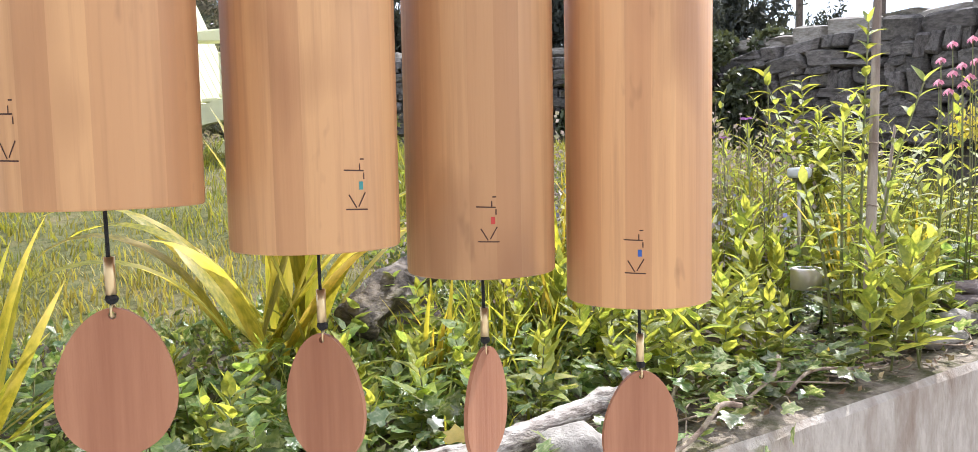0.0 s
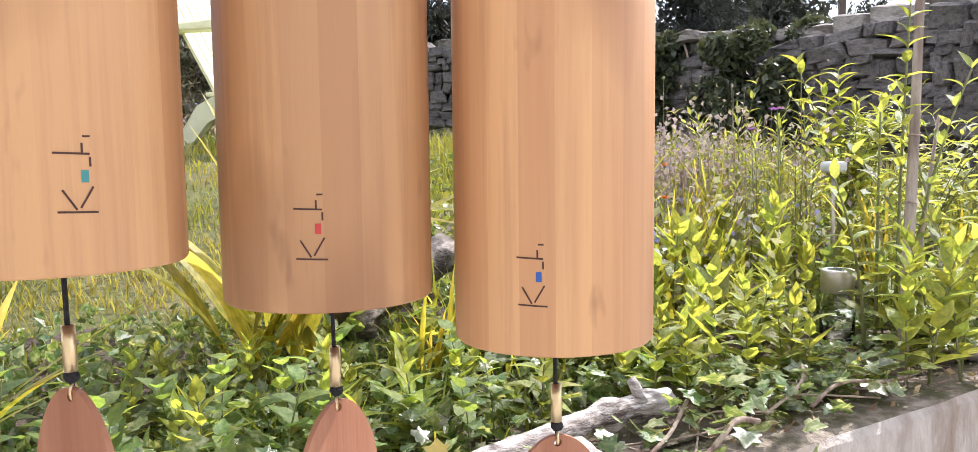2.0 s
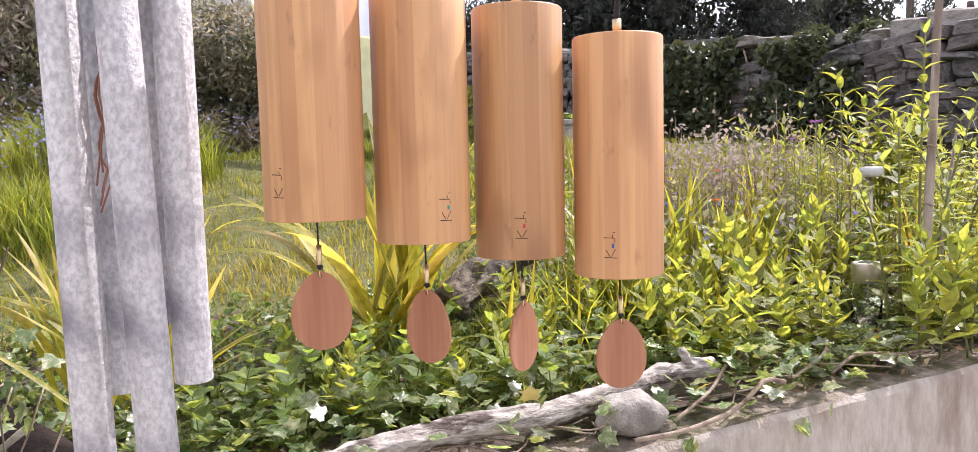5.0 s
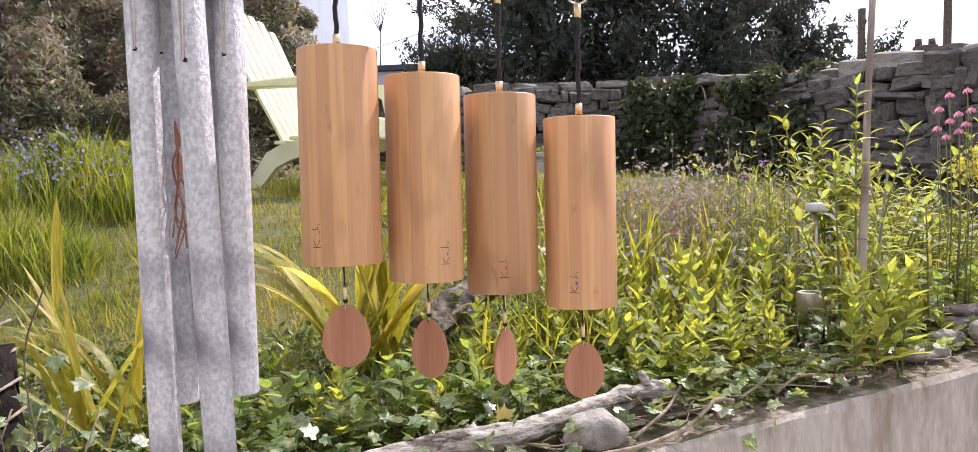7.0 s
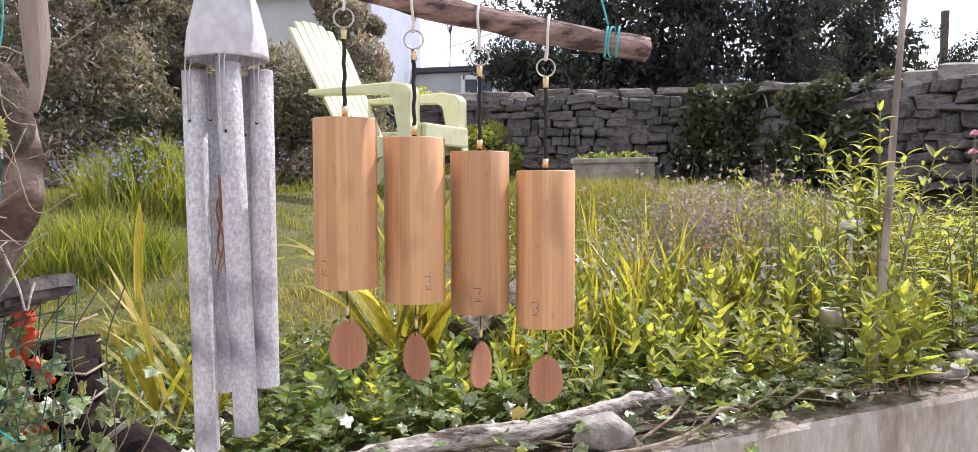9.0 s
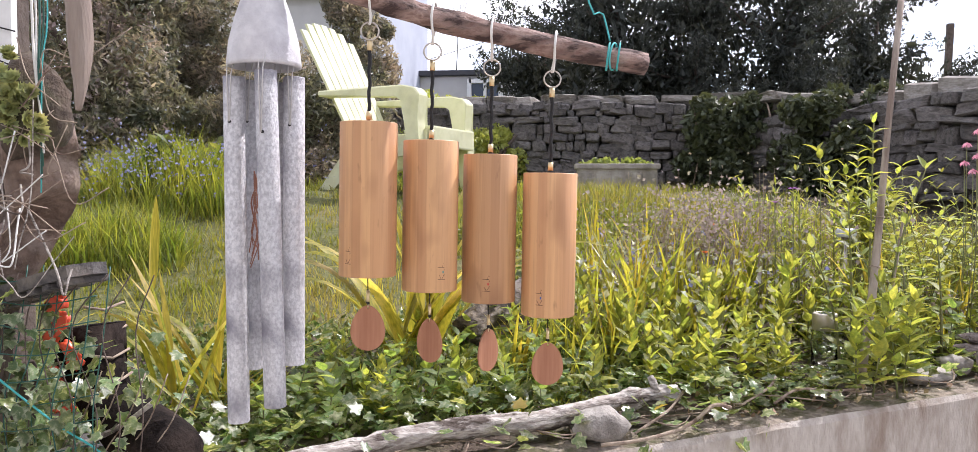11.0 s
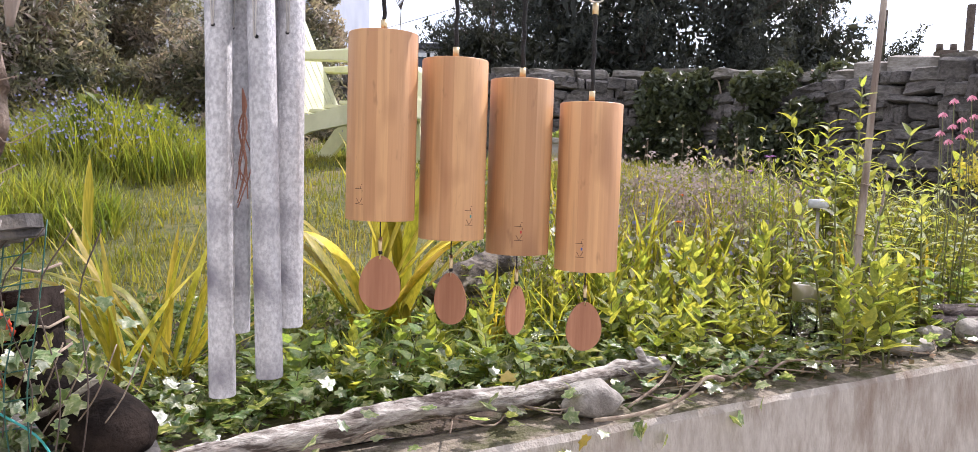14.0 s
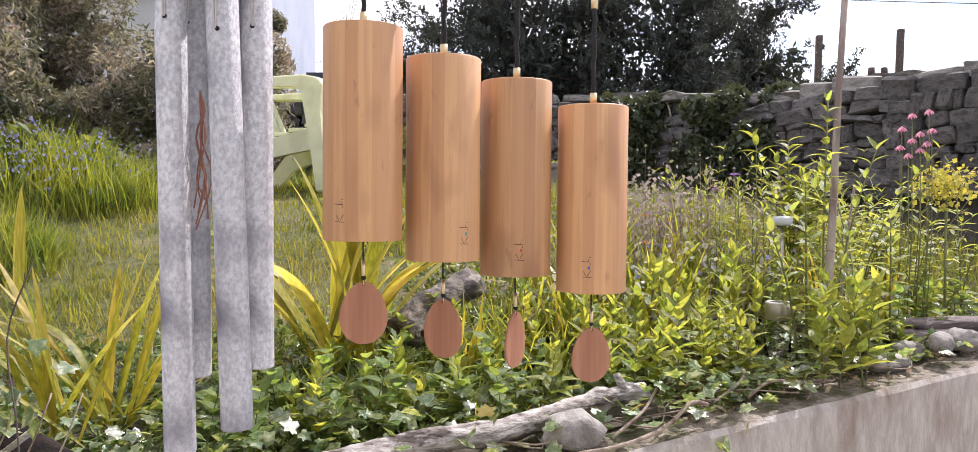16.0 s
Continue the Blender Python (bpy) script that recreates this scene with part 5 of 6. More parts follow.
def ivy_spot(u, v, lift, face):
    p = on_ground(u, v, lift)
    return Matrix.Translation(p) @ pose(0, 0, 0, 0, 0, ir.uniform(0, 360)) @ pose(0, 0, 0, ir.gauss(face, 22), ir.gauss(0, 22), 0)


def near_log(u, v, gap=0.045):
    x, y = at_uv(u, v)
    return any((x - p.x) ** 2 + (y - p.y) ** 2 < gap * gap for p in LOG) or (x - 0.065) ** 2 + (y - 1.05) ** 2 < 0.08 ** 2


for i in range(330):
    q = ir.random()
    if q < 0.42:
        u, v, z = ir.uniform(-1.5, -0.5), ir.uniform(-0.04, 0.34), ir.uniform(0.01, 0.10)
    elif q < 0.72:
        u, v, z = ir.uniform(-0.5, 0.25), ir.gauss(0.0, 0.06), ir.uniform(0.0, 0.06)
    else:
        u, v, z = ir.uniform(0.1, 0.85), ir.gauss(0.06, 0.06), ir.uniform(0.0, 0.06)
    if near_log(u, v) and ir.random() < 0.5:
        continue
    if v < -0.05 and u > 0.0:
        v = ir.uniform(-0.03, 0.08)
    if v < -0.05:
        z = -ir.uniform(0.0, 0.05)
        v = -0.068
    part("leaf", ir.choice(IVY_LEAVES) if ir.random() > 0.04 else IVY_GOLD, None, ivy, at=ivy_spot(u, v, z, 15 if v > -0.05 else -60))
for k in range(14):
    u = -1.4 + 0.17 * k
    pts = [on_ground(u + 0.09 * j + ir.uniform(-0.03, 0.03), ir.uniform(-0.03, 0.16), 0.012 + ir.uniform(0, 0.02)) for j in range(5)]
    part("vine", sweep(smooth_line(pts, 4), 0.0017, 5), TWIG, ivy)

verts, faces = [], []
for i in range(2600):
    u, v = ir.uniform(-1.9, 1.5), abs(ir.gauss(0, 0.28)) + 0.0
    if near_log(u, v, 0.06) or (u > 0.2 and v < 0.07) or (u > 0.2 and v > 0.35 and ir.random() < 0.5):
        continue
    m = ivy_spot(u, v, ir.uniform(0.0, 0.05 if u > 0 else 0.09), 10) @ Matrix.Scale(ir.uniform(0.6, 1.05), 4)
    b = len(verts)
    me = IVY_LEAVES[i % 3]
    verts += [m @ w.co for w in me.vertices]
    faces += [[b + j for j in p.vertices] for p in me.polygons]
IVY2 = mat("ivy_leaf_small", (0.06, 0.11, 0.035), (0.14, 0.19, 0.065), (0.30, 0.33, 0.19), scale=110, big=60, rough=0.22, bump=0.2, trans=0.34, boost=2.0, rnd=0.4, hue=0.025, island=True)
under = part("ground_cover", raw_mesh("ground_cover", verts, faces, IVY2), None)
tagged(under, "dense low ivy and creeping leaves over the soil", "ground cover", kind="stuff")

# ---- low filling growth of the bed ----
fr = np.random.default_rng(50)


def field(n, u0, u1, v0, v1, z0, z1, keep=None):
    u, v = fr.uniform(u0, u1, n), fr.uniform(v0, v1, n)
    z = fr.uniform(0, 1, n) ** 1.4
    x, y = WX + u * CU - v * SU, WY + u * SU + v * CU
    g = np.array([ground_z(a, b) for a, b in zip(x, y)])
    out = np.stack([x, y, g + z0 + (z1 - z0) * z], 1)
    for kx, ky, kr in KEEP[:3]:
        out = out[((out[:, 0] - kx) ** 2 + (out[:, 1] - ky) ** 2 > kr * kr) | (out[:, 2] < 0.05)]
    return out


MINT2 = mat("small_bed_leaf", (0.10, 0.14, 0.035), (0.24, 0.26, 0.065), (0.07, 0.10, 0.04), scale=6, big=3, rough=0.45, bump=0, trans=0.55, boost=2.1, rnd=0.4, hue=0.03, island=True)
tagged(part("bed_growth", cloud("bed_growth", field(7000, -0.2, 1.9, 0.3, 2.3, 0.0, 0.09), 0.019, MINT2, fr, 0.4), None), "tangle of small green leaves filling the flower bed", "ground cover", kind="stuff")
tagged(part("bed_growth", cloud("bed_growth", field(4200, -1.6, -0.1, 0.2, 1.0, 0.0, 0.07), 0.020, IVY2, fr, 0.4), None), "low green growth between bed and lawn", "ground cover", kind="stuff")

# seeding forget-me-nots: thin stems and a haze of tiny heads
px = fr.normal(size=(4200, 3)) * np.array([0.19, 0.17, 0.085]) + np.array([0.48, 2.36, 0.36])
haze = thing("seeding_forget_me_nots", "hazy greyish-mauve drift of seeding forget-me-nots", "plant", kind="stuff")
part("seed_heads", cloud("seed_heads", px[:2600], 0.0125, DRYBLOOM, fr, 0.2, 1.3), None, haze)
bm = bmesh.new()
for k in range(0, 420, 1):
    e = Vector(px[k])
    g = ground_z(e.x, e.y)
    sweep([(e.x + fr.normal() * 0.03, e.y + fr.normal() * 0.03, g), (e.x, e.y, e.z)], 0.0008, 3, bm, cap=False)
part("stems", bm, TWIG, haze)
tagged(part("blue_flowers", cloud("blue_flowers", np.concatenate([field(260, 0.0, 0.9, 0.5, 1.3, 0.06, 0.26), fr.normal(size=(480, 3)) * np.array([0.38, 0.25, 0.09]) + np.array([-2.25, 3.75, 0.66]),
                                                                fr.normal(size=(850, 3)) * np.array([0.24, 0.2, 0.075]) + np.array([-2.0, 2.75, 0.60])]), 0.0135, BLUE_PETAL, fr, 0.3, 1.0), None),
       "scattered small pale blue forget-me-not flowers", "flowers", kind="stuff")

PALELEAF = mat("pale_grey_leaf", (0.30, 0.33, 0.25), (0.46, 0.47, 0.40), scale=30, rough=0.5, bump=0, trans=0.3, rnd=0.35, hue=0.02, island=True)
flecks = np.concatenate([fr.normal(size=(520, 3)) * np.array([0.28, 0.24, 0.05]) + np.array([0.28, 2.15, 0.24]), field(420, -0.1, 0.9, 0.35, 1.1, 0.02, 0.14)])
tagged(part("dry_undergrowth", cloud("dry_undergrowth", field(2600, -0.15, 1.3, 0.42, 1.3, 0.02, 0.15), 0.012, DRYBLOOM, fr, 0.3, 1.6), None), "dry brownish-mauve undergrowth between the green stems", "ground cover", kind="stuff")
tagged(part("pale_leaves", cloud("pale_leaves", flecks, 0.017, PALELEAF, fr, 0.5, 1.4), None), "pale grey-green leaves glinting among the seeding flowers", "plant", kind="stuff")

# ---- lawn and grass ----
n = 78000
u, v = fr.uniform(-4.0, 1.4, n), 0.9 + 3.6 * fr.uniform(0, 1, n) ** 1.3
x, y = WX + u * CU - v * SU, WY + u * SU + v * CU
edge = np.where(u > 0.2, 0.95 + np.minimum(1.7, (u - 0.2) * 2.2), 0.9)
thin = np.array([noise.noise(Vector((a * 3.0, b * 3.0, 7))) + 0.5 * noise.noise(Vector((a * 9, b * 9, 3))) for a, b in zip(x, y)])
ok = (v > edge) & (thin + fr.uniform(-0.35, 0.75, n) > 0)
x, y, v, thin = x[ok], y[ok], v[ok], thin[ok]
roots = np.stack([x, y, np.array([ground_z(a, b) for a, b in zip(x, y)]) - 0.004], 1)
tagged(part("lawn_grass", blades("lawn_grass", roots, fr.uniform(0.016, 0.052, len(x)) * (1 + 0.7 * thin), 0.0048, GRASS, fr, 0.9), None), "short patchy lawn grass, sunlit and partly dry", "grass", kind="stuff")


def tuft(cx, cy, rx, ry, n, h0, h1, label, material=TUFT, width=0.005):
    a, q = fr.uniform(0, 6.283, n), fr.uniform(0, 1, n) ** 0.6
    x, y = cx + rx * q * np.cos(a), cy + ry * q * np.sin(a)
    root = np.stack([x, y, np.array([ground_z(s, t) for s, t in zip(x, y)]) - 0.01], 1)
    tagged(part("grass_tuft", blades("grass_tuft", root, fr.uniform(h0, h1, n) * (1.2 - 0.5 * q), width, material, fr, 1.0), None), label, "grass", kind="stuff")


tuft(-1.95, 2.95, 0.46, 0.36, 3400, 0.16, 0.36, "tall green grass at the lawn's edge")
tuft(-1.72, 2.10, 0.28, 0.22, 1300, 0.12, 0.24, "spreading tuft of dark green grass")
tuft(-1.35, 4.6, 0.9, 0.3, 1500, 0.06, 0.18, "rough grass behind the garden chair")
tuft(0.15, 3.7, 0.75, 0.6, 2400, 0.08, 0.18, "long yellowish grass beyond the bed", GRASS)
tuft(0.95, 3.3, 0.55, 0.6, 1800, 0.10, 0.26, "long grass and stalks behind the flowers", GRASS)
tuft(-0.35, 2.9, 0.4, 0.4, 900, 0.05, 0.14, "rough lawn grass along the bed", GRASS)
tuft(1.6, 3.2, 0.6, 0.6, 1300, 0.12, 0.28, "long grass at the foot of the stone wall", GRASS)
tuft(0.15, 5.0, 1.2, 0.35, 1200, 0.04, 0.1, "rough grass at the wall foot", GRASS)
STRAPLEAF = mat("strap_leaf", (0.20, 0.225, 0.035), (0.35, 0.35, 0.065), (0.14, 0.18, 0.03), scale=8, big=5, rough=0.4, bump=0, trans=0.5, boost=1.9, rnd=0.3, hue=0.015, island=True)
tuft(0.22, 2.0, 0.34, 0.36, 190, 0.16, 0.36, "yellow-green strap leaves standing in the flower bed", STRAPLEAF, 0.0125)
tuft(0.62, 2.2, 0.30, 0.30, 170, 0.18, 0.38, "upright yellow-green strap leaves among tall stems", STRAPLEAF, 0.010)
tuft(-0.25, 1.28, 0.30, 0.16, 130, 0.07, 0.17, "fine grass blades among the leaves behind the driftwood", STRAPLEAF, 0.004)
tuft(-0.02, 1.62, 0.20, 0.22, 110, 0.12, 0.26, "thin yellow-green blades behind the driftwood", STRAPLEAF, 0.007)
edge_leaves = lobes(fr, (-2.1, 3.1, 0.56), (0.32, 0.25, 0.12), 30, 0.1, 80)
tagged(part("yellow_green_foliage", cloud("yellow_green_foliage", edge_leaves, 0.042, MINT2, fr, 0.4), None), "yellow-green leafy perennials by the hedge", "plant", kind="stuff")


# ---- flowers ----
def flower(label, p, petals, material, length, width, tilt, group, centre=YELLOW_PETAL, nod=0, h=None):
    t = thing("flower", label, "flower", pose(p[0], p[1], p[2]), group)
    me = mesh_of("petal", leaf_bm(length, width, 4, 0.2, 0.2, 0.85), material)
    for i in range(petals):
        part("petal", me, None, t, at=pose(0, 0, 0, nod, 0, 30) @ pose(0, 0, 0, 0, 0, 360 * i / petals) @ pose(0, 0, 0, tilt + (i % 3) * 8, 0, 0))
    part("centre", stone_shape(3, width * 0.6, width * 0.6, width * 0.4, 2, 0.1), centre, t)
    g = ground_z(p[0], p[1]) - p[2] if h is None else -h
    part("stem", sweep([(0, 0, 0), (0.01, 0.01, g * 0.5), (0.0, 0.02, g - 0.01)], 0.0014, 5), STEM, t)


flower("bright orange marigold on a thin stem", (0.415, 2.06, 0.292), 12, ORANGE_PETAL, 0.017, 0.008, 25, "marigolds")
flower("orange marigold half hidden among stems", (0.48, 2.38, 0.37), 12, ORANGE_PETAL, 0.016, 0.008, 25, "marigolds")
flower("small yellow flower on a tall stem", (0.80, 2.18, 0.63), 8, YELLOW_PETAL, 0.014, 0.008, 30, "yellow flowers")
flower("purple flower above narrow leaves", (0.67, 1.98, 0.505), 10, PURPLE_PETAL, 0.022, 0.009, 10, "purple flowers", PURPLE_PETAL)
flower("purple flower low among narrow leaves", (0.63, 2.05, 0.46), 9, PURPLE_PETAL, 0.016, 0.008, 20, "purple flowers", PURPLE_PETAL)
for i, (dx, dy, dz) in enumerate([(0, 0, 0), (0.03, 0.01, 0.02), (-0.025, 0.01, 0.035), (0.02, -0.01, -0.03), (-0.01, 0.0, -0.045), (0.045, 0.0, -0.01), (0.005, 0.01, 0.075), (0.05, 0.0, 0.085), (-0.03, 0.01, -0.02), (0.065, 0.01, 0.03)]):
    flower("nodding pink columbine bloom on a thin stem", (1.19 + dx, 1.96 + dy, 0.61 + dz), 7, PINK_PETAL, 0.021, 0.011, -40, "pink columbines", PINK_PETAL)
spurge = fr.normal(size=(420, 3)) * np.array([0.05, 0.05, 0.03]) + np.array([1.33, 2.02, 0.47])
sp = thing("spurge_plant", "rounded lime-yellow spurge flower heads", "plant")
tagged(part("flower_head", cloud("flower_heads", spurge, 0.015, YELLOW_PETAL, fr, 0.5, 1.1), None, sp), kind="stuff")
part("stem", sweep([(1.33, 2.02, 0.0), (1.33, 2.02, 0.46)], 0.004, 6), STEM, sp)
for k in range(10):
    part("leaf", YOUNG_LEAVES[k % 3], None, sp, at=pose(1.33, 2.02, 0.12 + 0.03 * k, 0, 0, 137 * k) @ pose(0, 0, 0, 20, 0, 0))
yl = thing("pale_sprout", "single pale yellow leaf standing in the grass", "plant", pose(-1.41, 1.8, ground_z(-1.41, 1.8)))
part("leaf", sword(0.34, 0.05, 0.05, 0.1, 77), None, yl)


# ---- boots, post and clutter ----
def boot(label, at, material, size=1.0, tall=0.2):
    t = thing("leather_boot", label, "boot", at @ Matrix.Scale(size, 4), "old boots")
    bm = bmesh.new()
    rings = []
    spec = [(0.0, tall + 0.10, 0.052, 0.046, 8), (0.0, tall + 0.04, 0.053, 0.047, 4), (0.002, 0.17, 0.050, 0.044, 0), (0.006, 0.125, 0.050, 0.043, -8), (0.022, 0.092, 0.058, 0.042, -28), (0.055, 0.072, 0.058, 0.043, -52),
            (0.10, 0.056, 0.05, 0.046, -72), (0.145, 0.046, 0.043, 0.049, -82), (0.185, 0.042, 0.038, 0.046, -88), (0.212, 0.038, 0.028, 0.034, -92), (0.224, 0.034, 0.008, 0.012, -95)]
    for x, z, a, b, ang in spec:
        c, s = math.cos(radians(ang)), math.sin(radians(ang))
        ring = []
        for k in range(22):
            q = 2 * math.pi * k / 22
            e = a * math.cos(q)
            crease = 1 + 0.06 * noise.noise(Vector((x * 30, q * 2, z * 30)))
            ring.append(bm.verts.new((x + e * c * crease, b * math.sin(q) * crease, max(0.012, z + e * s * crease * -1 * -1))))
        rings.append(ring)
    inner = [bm.verts.new((v.co.x * 0.92, v.co.y * 0.92, v.co.z - 0.002)) for v in rings[0]]
    deep = [bm.verts.new((v.co.x * 0.88, v.co.y * 0.88, v.co.z - 0.07)) for v in rings[0]]
    chain = [deep, inner] + rings
    for a, b in zip(chain, chain[1:]):
        for k in range(22):
            bm.faces.new((a[k], a[(k + 1) % 22], b[(k + 1) % 22], b[k]))
    bm.faces.new(deep[::-1])
    bm.faces.new(chain[-1])
    part("upper", bm, material, t)
    b2 = bmesh.new()
    foot = [(-0.055, 0.0), (-0.045, 0.03), (0.0, 0.038), (0.06, 0.036), (0.13, 0.05), (0.19, 0.045), (0.225, 0.024), (0.235, 0), (0.225, -0.024), (0.19, -0.045), (0.13, -0.05), (0.06, -0.036), (0.0, -0.038), (-0.045, -0.03)]
    lo = [b2.verts.new((x, y, 0)) for x, y in foot]
    hi = [b2.verts.new((x * 1.01, y * 1.03, 0.016)) for x, y in foot]
    for k in range(len(foot)):
        j = (k + 1) % len(foot)
        b2.faces.new((lo[k], lo[j], hi[j], hi[k]))
    b2.faces.new(lo[::-1])
    b2.faces.new(hi)
    part("sole", b2, RUBBER, t, "worn rubber sole", False)
    for k in range(9):
        part("tread", box(0.014, 0.09 if 2 < k < 8 else 0.07, 0.009, 0.002, (-0.035 + 0.03 * k, 0, -0.009)), RUBBER, t, smooth=False)
    for k in range(4):
        z = 0.11 + 0.034 * k
        part("lace", sweep([(0.055 - 0.006 * k, -0.03, z + 0.012), (0.066 - 0.010 * k, 0, z + 0.004), (0.055 - 0.006 * k, 0.03, z + 0.012)], 0.002, 5), TWIG, t)
    return t


boot("weathered brown leather boot hung up as a planter", pose(-0.765, 0.56, 0.345, 0, 15, 165), LEATHER, 1.2, 0.13)
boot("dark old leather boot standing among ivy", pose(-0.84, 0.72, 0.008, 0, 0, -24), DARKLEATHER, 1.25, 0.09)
post = thing("wooden_post", "dark wooden post with a white board fixed to it", "post", pose(-0.97, 0.66, -0.95, 0, 0, 12))
part("upright", box(0.08, 0.08, 2.4, 0.006), BARK, post, smooth=False)
part("board", box(0.10, 0.02, 0.75, 0.004, (0.012, -0.052, 1.60)), WHITE, post, "white painted board", False)
for q in range(4):
    part("net_strand", sweep(smooth_line([(-0.05, -0.066, 1.64 + 0.05 * q), (0.01, -0.07, 1.67 + 0.05 * q), (0.07, -0.066, 1.65 + 0.06 * q)], 3), 0.0013, 5), CORD, post, "black net strand")
SMOOTHWOOD = mat("smooth_driftwood", (0.21, 0.16, 0.13), (0.31, 0.25, 0.205), (0.13, 0.095, 0.075), scale=40, big=12, rough=0.75, bump=0.4, stretch=(1, 1, 0.15))
stick = thing("driftwood_hanging", "pointed piece of smooth driftwood hung on a cord", "driftwood")
part("wood", sweep(smooth_line([(-0.632, 0.42, 0.605), (-0.630, 0.425, 0.66), (-0.636, 0.43, 0.74), (-0.645, 0.43, 0.85), (-0.66, 0.44, 1.0)], 5), [0.004 + 0.0016 * min(i, 8) for i in range(21)], 14, wob=0.15), SMOOTHWOOD, stick)
part("cord", sweep([(-0.66, 0.44, 0.98), (-0.80, 0.52, 1.2), (-0.95, 0.615, 1.42)], 0.002, 5), STRAP, stick)
hens = thing("houseleek_cluster", "cluster of pale green houseleek rosettes in the boot", "plant", pose(-0.80, 0.535, 0.615))
ros = []
for k in range(2):
    bm = bmesh.new()
    for ring, (cnt, ln, el) in enumerate(((13, 0.016, 18), (11, 0.0135, 42), (8, 0.0095, 68))):
        for i in range(cnt):
            tmp = leaf_bm(ln, 0.0078, 3, 0.3, -0.25, 1.15)
            m = pose(0, 0, 0, 0, 0, 360 * i / cnt + 20 * ring + 9 * k) @ pose(0, 0, 0, el, 0, 0)
            vm = {v: bm.verts.new(m @ v.co) for v in tmp.verts}
            for f in tmp.faces:
                bm.faces.new([vm[v] for v in f.verts])
            tmp.free()
    ros.append(mesh_of("rosette", bm, HOUSELEEK))
hr = random.Random(4)
for i in range(34):
    q, e = hr.uniform(0, 6.28), hr.uniform(0.1, 1)
    m = pose(0.062 * math.cos(q) * e, -0.045 - 0.012 * (1 - e), 0.01 + 0.075 * math.sin(q) * e, 75 - 40 * math.sin(q) * e, 40 * math.cos(q) * e, hr.uniform(0, 90)) @ Matrix.Scale(hr.uniform(0.8, 1.25), 4)
    part("rosette", ros[i % 2], None, hens, at=m)
soil_plug = part("moss_plug", stone_shape(6, 0.12, 0.10, 0.17, 3, 0.3), SOIL, hens, at=pose(0.0, 0.0, 0.01))
roots_t = thing("dried_plant", "tangle of dry pale stems trailing over the boot", "dry plant", pose(0, 0, 0))
for i in range(34):
    a = Vector((-0.79 + hr.uniform(-0.10, 0.08), 0.49 + hr.uniform(-0.03, 0.03), 0.44 + hr.uniform(-0.02, 0.26)))
    b = a + Vector((hr.uniform(0.03, 0.13) * hr.choice((-1, 1)), hr.uniform(-0.02, 0.02), hr.uniform(-0.10, 0.12)))
    mid = (a + b) / 2 + Vector((0, -0.02, hr.uniform(-0.05, 0.03)))
    part("stem", sweep(smooth_line([a, mid, b], 5), 0.0009, 5), TWIG, roots_t)
strings = thing("string_tangle", "pale frayed string looped over the hanging boot", "string")
for i in range(13):
    a = Vector((-0.90 + hr.uniform(-0.02, 0.16), 0.475 + hr.uniform(-0.02, 0.02), 0.38 + hr.uniform(0.0, 0.28)))
    b = Vector((-0.88 + hr.uniform(0.0, 0.20), 0.485 + hr.uniform(-0.02, 0.02), 0.30 + hr.uniform(0.0, 0.22)))
    c = (a + b) / 2 + Vector((hr.uniform(-0.03, 0.05), -0.02, -hr.uniform(0.02, 0.09)))
    part("string", sweep(smooth_line([a, a.lerp(c, 0.6) + Vector((0.01, 0, -0.01)), c, b.lerp(c, 0.4), b], 5), hr.uniform(0.0008, 0.0017), 6), DRIFT if i % 3 else STRAP, strings)
cords = thing("rope_bundle", "white and green cords hanging beside the white board", "cord")
for i, (m, w) in enumerate(((STRAP, 0.0019), (STRAP, 0.0015), (GREENWIRE, 0.0016), (GREENWIRE, 0.0013), (TURQ, 0.0011))):
    x = -0.775 + 0.007 * i
    part("cord", sweep(smooth_line([(x - 0.02, 0.52, 1.25), (x, 0.51, 0.80), (x + 0.012 - 0.004 * i, 0.50, 0.68), (x + 0.03 - 0.009 * i, 0.495, 0.57 - 0.02 * i)], 5), w, 6), m, cords)
mesh_roll = thing("wire_mesh", "crumpled green plastic-coated wire mesh beside the post", "wire mesh", pose(-0.82, 0.60, 0.0))
for i in range(9):
    x = -0.13 + 0.03 * i
    part("wire", sweep(smooth_line([(x, -0.05, 0.02), (x + 0.01 * math.sin(i), -0.07, 0.14), (x + 0.015, -0.05, 0.25), (x + 0.01, -0.02, 0.37)], 4), 0.0011, 5), GREENWIRE, mesh_roll)
for i in range(9):
    z = 0.03 + 0.04 * i
    part("wire", sweep(smooth_line([(-0.14, -0.05, z), (-0.06, -0.07, z + 0.01 * math.cos(i)), (0.02, -0.065, z), (0.11, -0.04, z + 0.015)], 4), 0.0011, 5), GREENWIRE, mesh_roll)
scraps = thing("orange_netting", "torn bright orange plastic netting caught behind the wire", "plastic")
for i in range(5):
    x, z = -0.835 + hr.uniform(-0.018, 0.018), 0.30 - 0.045 * i
    part("scrap", stone_shape(9 + i, hr.uniform(0.014, 0.034), 0.012, hr.uniform(0.02, 0.055), 3, 1.1), ORANGE, scraps, at=pose(x, 0.63 + hr.uniform(-0.01, 0.02), z, 0, hr.uniform(-40, 40), hr.uniform(0, 90)))
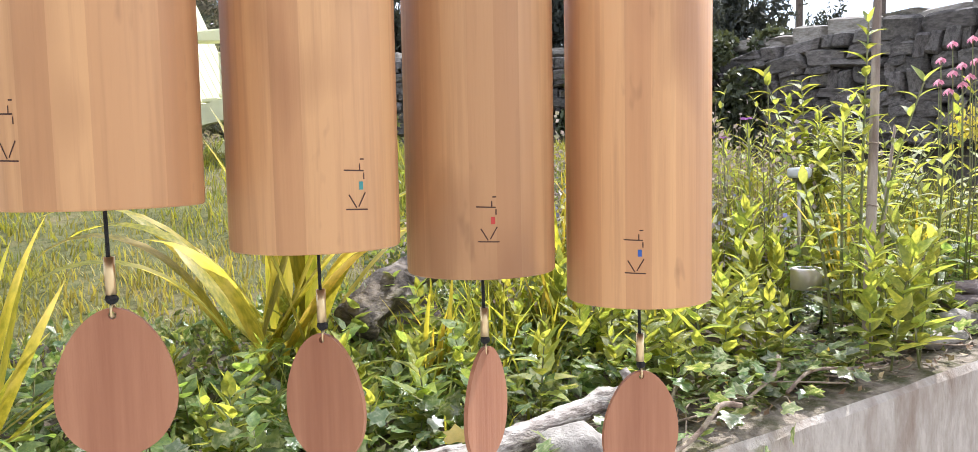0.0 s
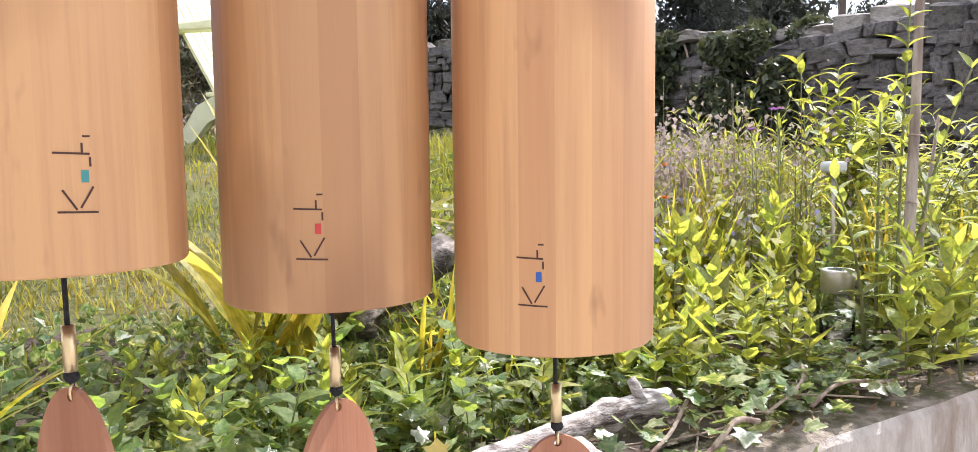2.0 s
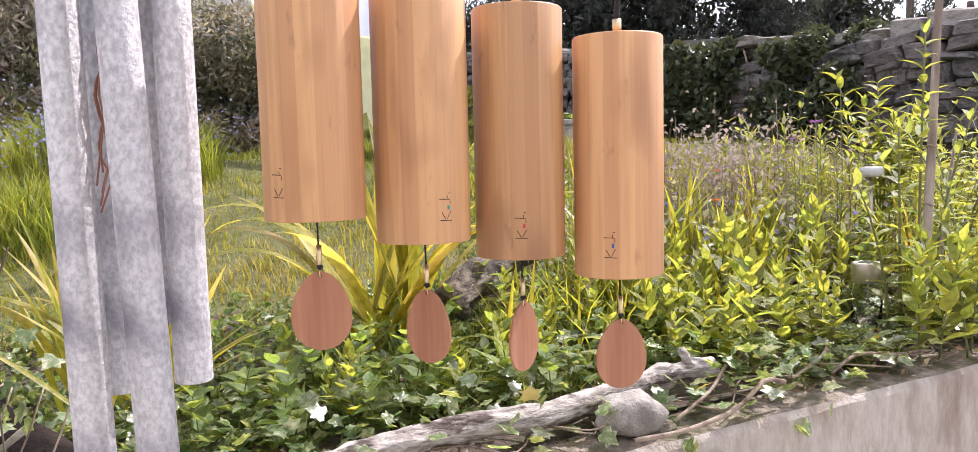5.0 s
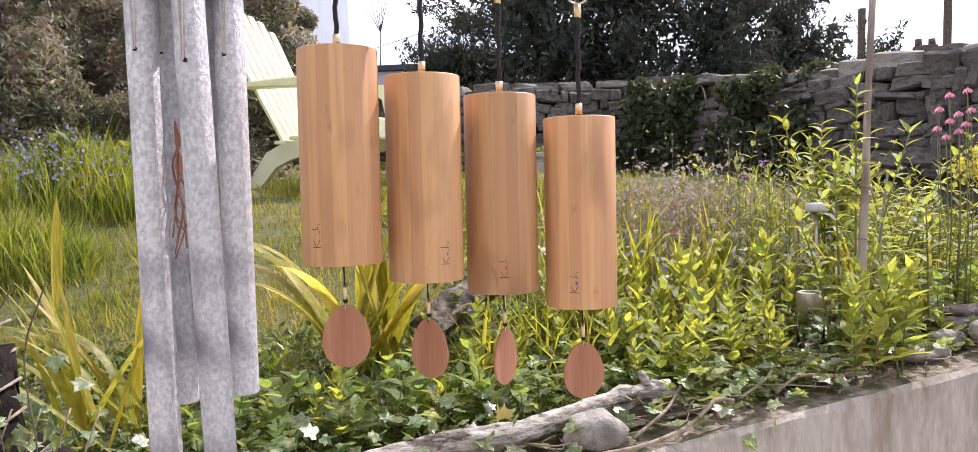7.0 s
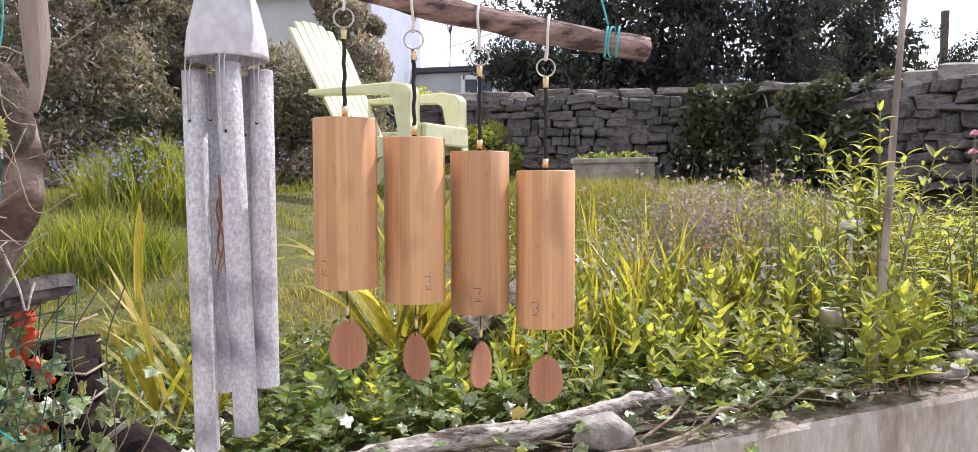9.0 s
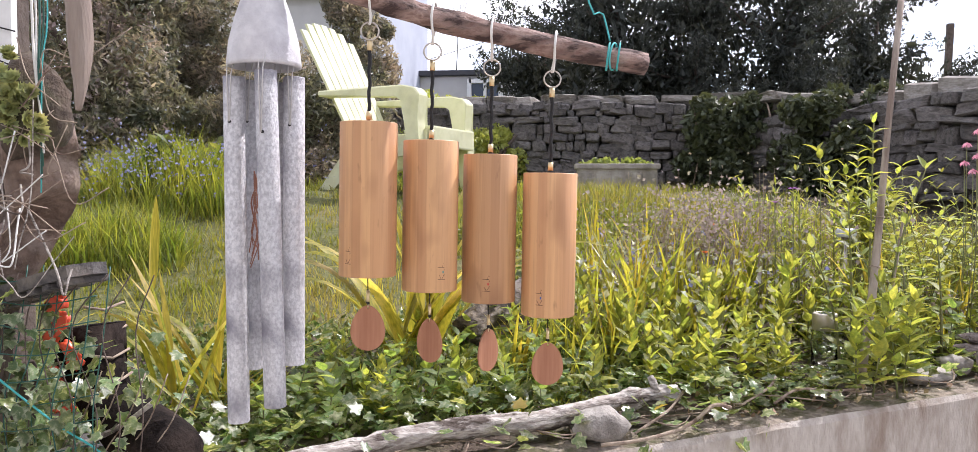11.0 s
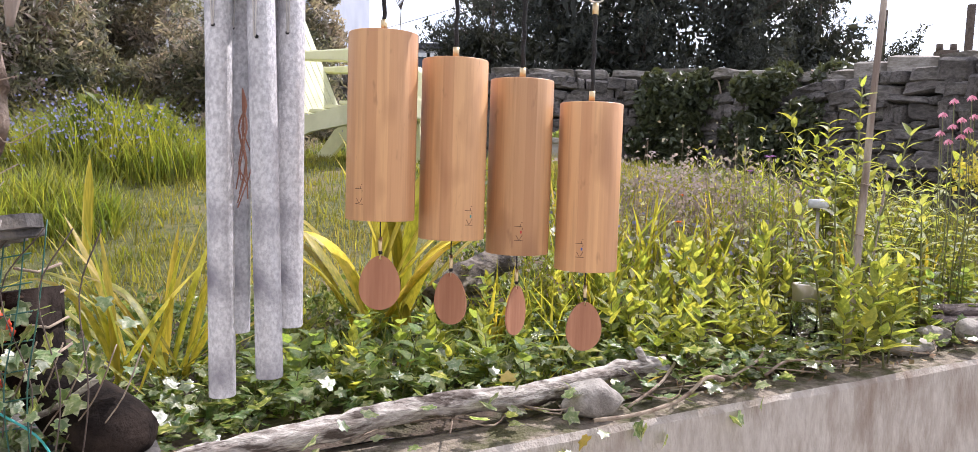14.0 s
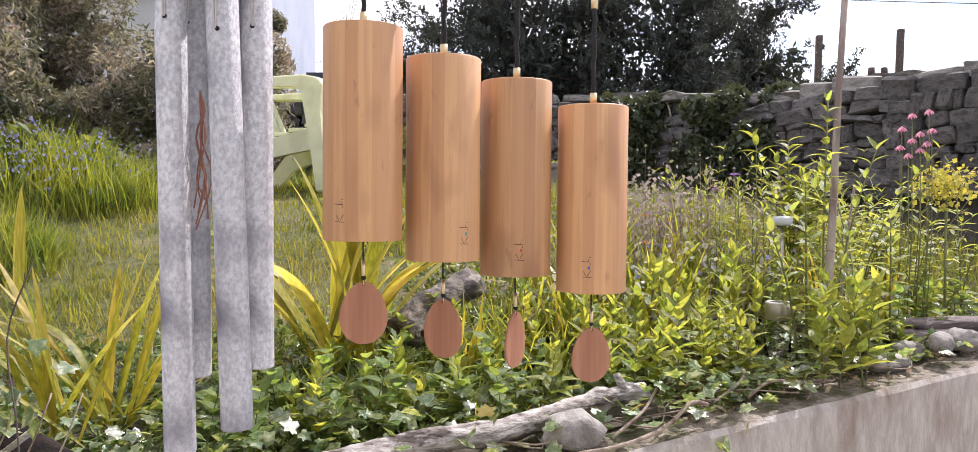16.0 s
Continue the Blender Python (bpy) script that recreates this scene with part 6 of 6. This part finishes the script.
tagged(part("blue_cord", sweep(smooth_line([(-0.93, 0.50, 0.27), (-0.84, 0.50, 0.20), (-0.76, 0.53, 0.12), (-0.70, 0.56, 0.06), (-0.66, 0.55, -0.02)], 6), 0.0017, 6), TURQ), "loose turquoise cord trailing past the boots", "cord")
tagged(part("dry_branch", sweep(smooth_line([(-0.95, 0.53, 0.03), (-0.83, 0.55, 0.05), (-0.72, 0.60, 0.09), (-0.65, 0.62, 0.14)], 6), [0.006 - 0.0001 * i for i in range(19)], 7, wob=0.3), DRIFT), "pale dry branch leaning among the ivy", "branch")
climb = thing("climbing_ivy", "variegated ivy climbing round the boots and wire", "climbing plant")
PALE_IVY = mat("variegated_ivy_leaf", (0.07, 0.12, 0.05), (0.13, 0.18, 0.08), (0.45, 0.46, 0.34), scale=110, big=45, rough=0.3, bump=0.2, trans=0.3, boost=1.4, rnd=0.35, hue=0.02, cover=(0.45, 0.6))
pale_leaves = [mesh_of("leaf", ivy_bm(s), PALE_IVY) for s in (0.019, 0.026)]
for i in range(230):
    z = 0.34 * ir.random() ** 1.2
    p = (-0.86 + ir.gauss(0.0, 0.07) + 0.12 * (0.3 - z), 0.57 + ir.gauss(-0.02, 0.04), z + 0.01)
    m = pose(*p, 0, 0, ir.uniform(-70, 70)) @ pose(0, 0, 0, ir.gauss(-45, 30), ir.gauss(0, 25), 180)
    part("leaf", ir.choice(pale_leaves + IVY_LEAVES[:1]), None, climb, at=m)
for k in range(8):
    x = -0.93 + 0.04 * k
    part("vine", sweep(smooth_line([(x, 0.56, 0.0), (x + 0.03, 0.54, 0.14), (x + 0.02 * math.sin(k), 0.55, 0.27), (x + 0.04, 0.56, 0.36)], 4), 0.0011, 5), BARK, climb)

# ---- dry litter along the wall's edge ----
bm = bmesh.new()
for i in range(260):
    p = on_ground(ir.uniform(-0.15, 1.7), ir.uniform(-0.035, 0.13), 0.006)
    a, s = ir.uniform(0, 6.28), ir.uniform(0.008, 0.03)
    sweep([p, p + Vector((math.cos(a) * s, math.sin(a) * s, ir.uniform(-0.003, 0.008)))], ir.uniform(0.0006, 0.0016), 4, bm)
tagged(part("dry_litter", bm, TWIG), "broken dry stalks littering the wall edge", "litter", kind="stuff")
BROWNLEAF = mat("brown_leaf", (0.26, 0.17, 0.09), (0.36, 0.26, 0.15), scale=60, rough=0.7, bump=0.2, rnd=0.4, hue=0.03, island=True)
pts = np.array([on_ground(ir.uniform(-0.15, 1.7), ir.uniform(-0.035, 0.2), 0.008) for _ in range(240)])
tagged(part("fallen_leaves", cloud("fallen_leaves", pts, 0.012, BROWNLEAF, fr, -0.2, 1.5), None), "small fallen brown leaves on the soil", "litter", kind="stuff")

# ivy that hides the standing boot
for i in range(150):
    p = (-0.78 + ir.gauss(0.0, 0.075), 0.59 + ir.gauss(0.0, 0.03), 0.01 + 0.27 * ir.random() ** 1.3)
    part("leaf", ir.choice(pale_leaves + IVY_LEAVES[:2]), None, climb, at=pose(*p, 0, 0, ir.uniform(-70, 70)) @ pose(0, 0, 0, ir.gauss(-35, 30), ir.gauss(0, 25), 180))
for k in range(5):
    x = -0.80 + 0.04 * k
    part("vine", sweep(smooth_line([(x - 0.03, 0.60, 0.0), (x, 0.585, 0.06), (x + 0.04, 0.59, 0.12), (x + 0.06, 0.61, 0.19)], 4), 0.0012, 5), TWIG, climb)
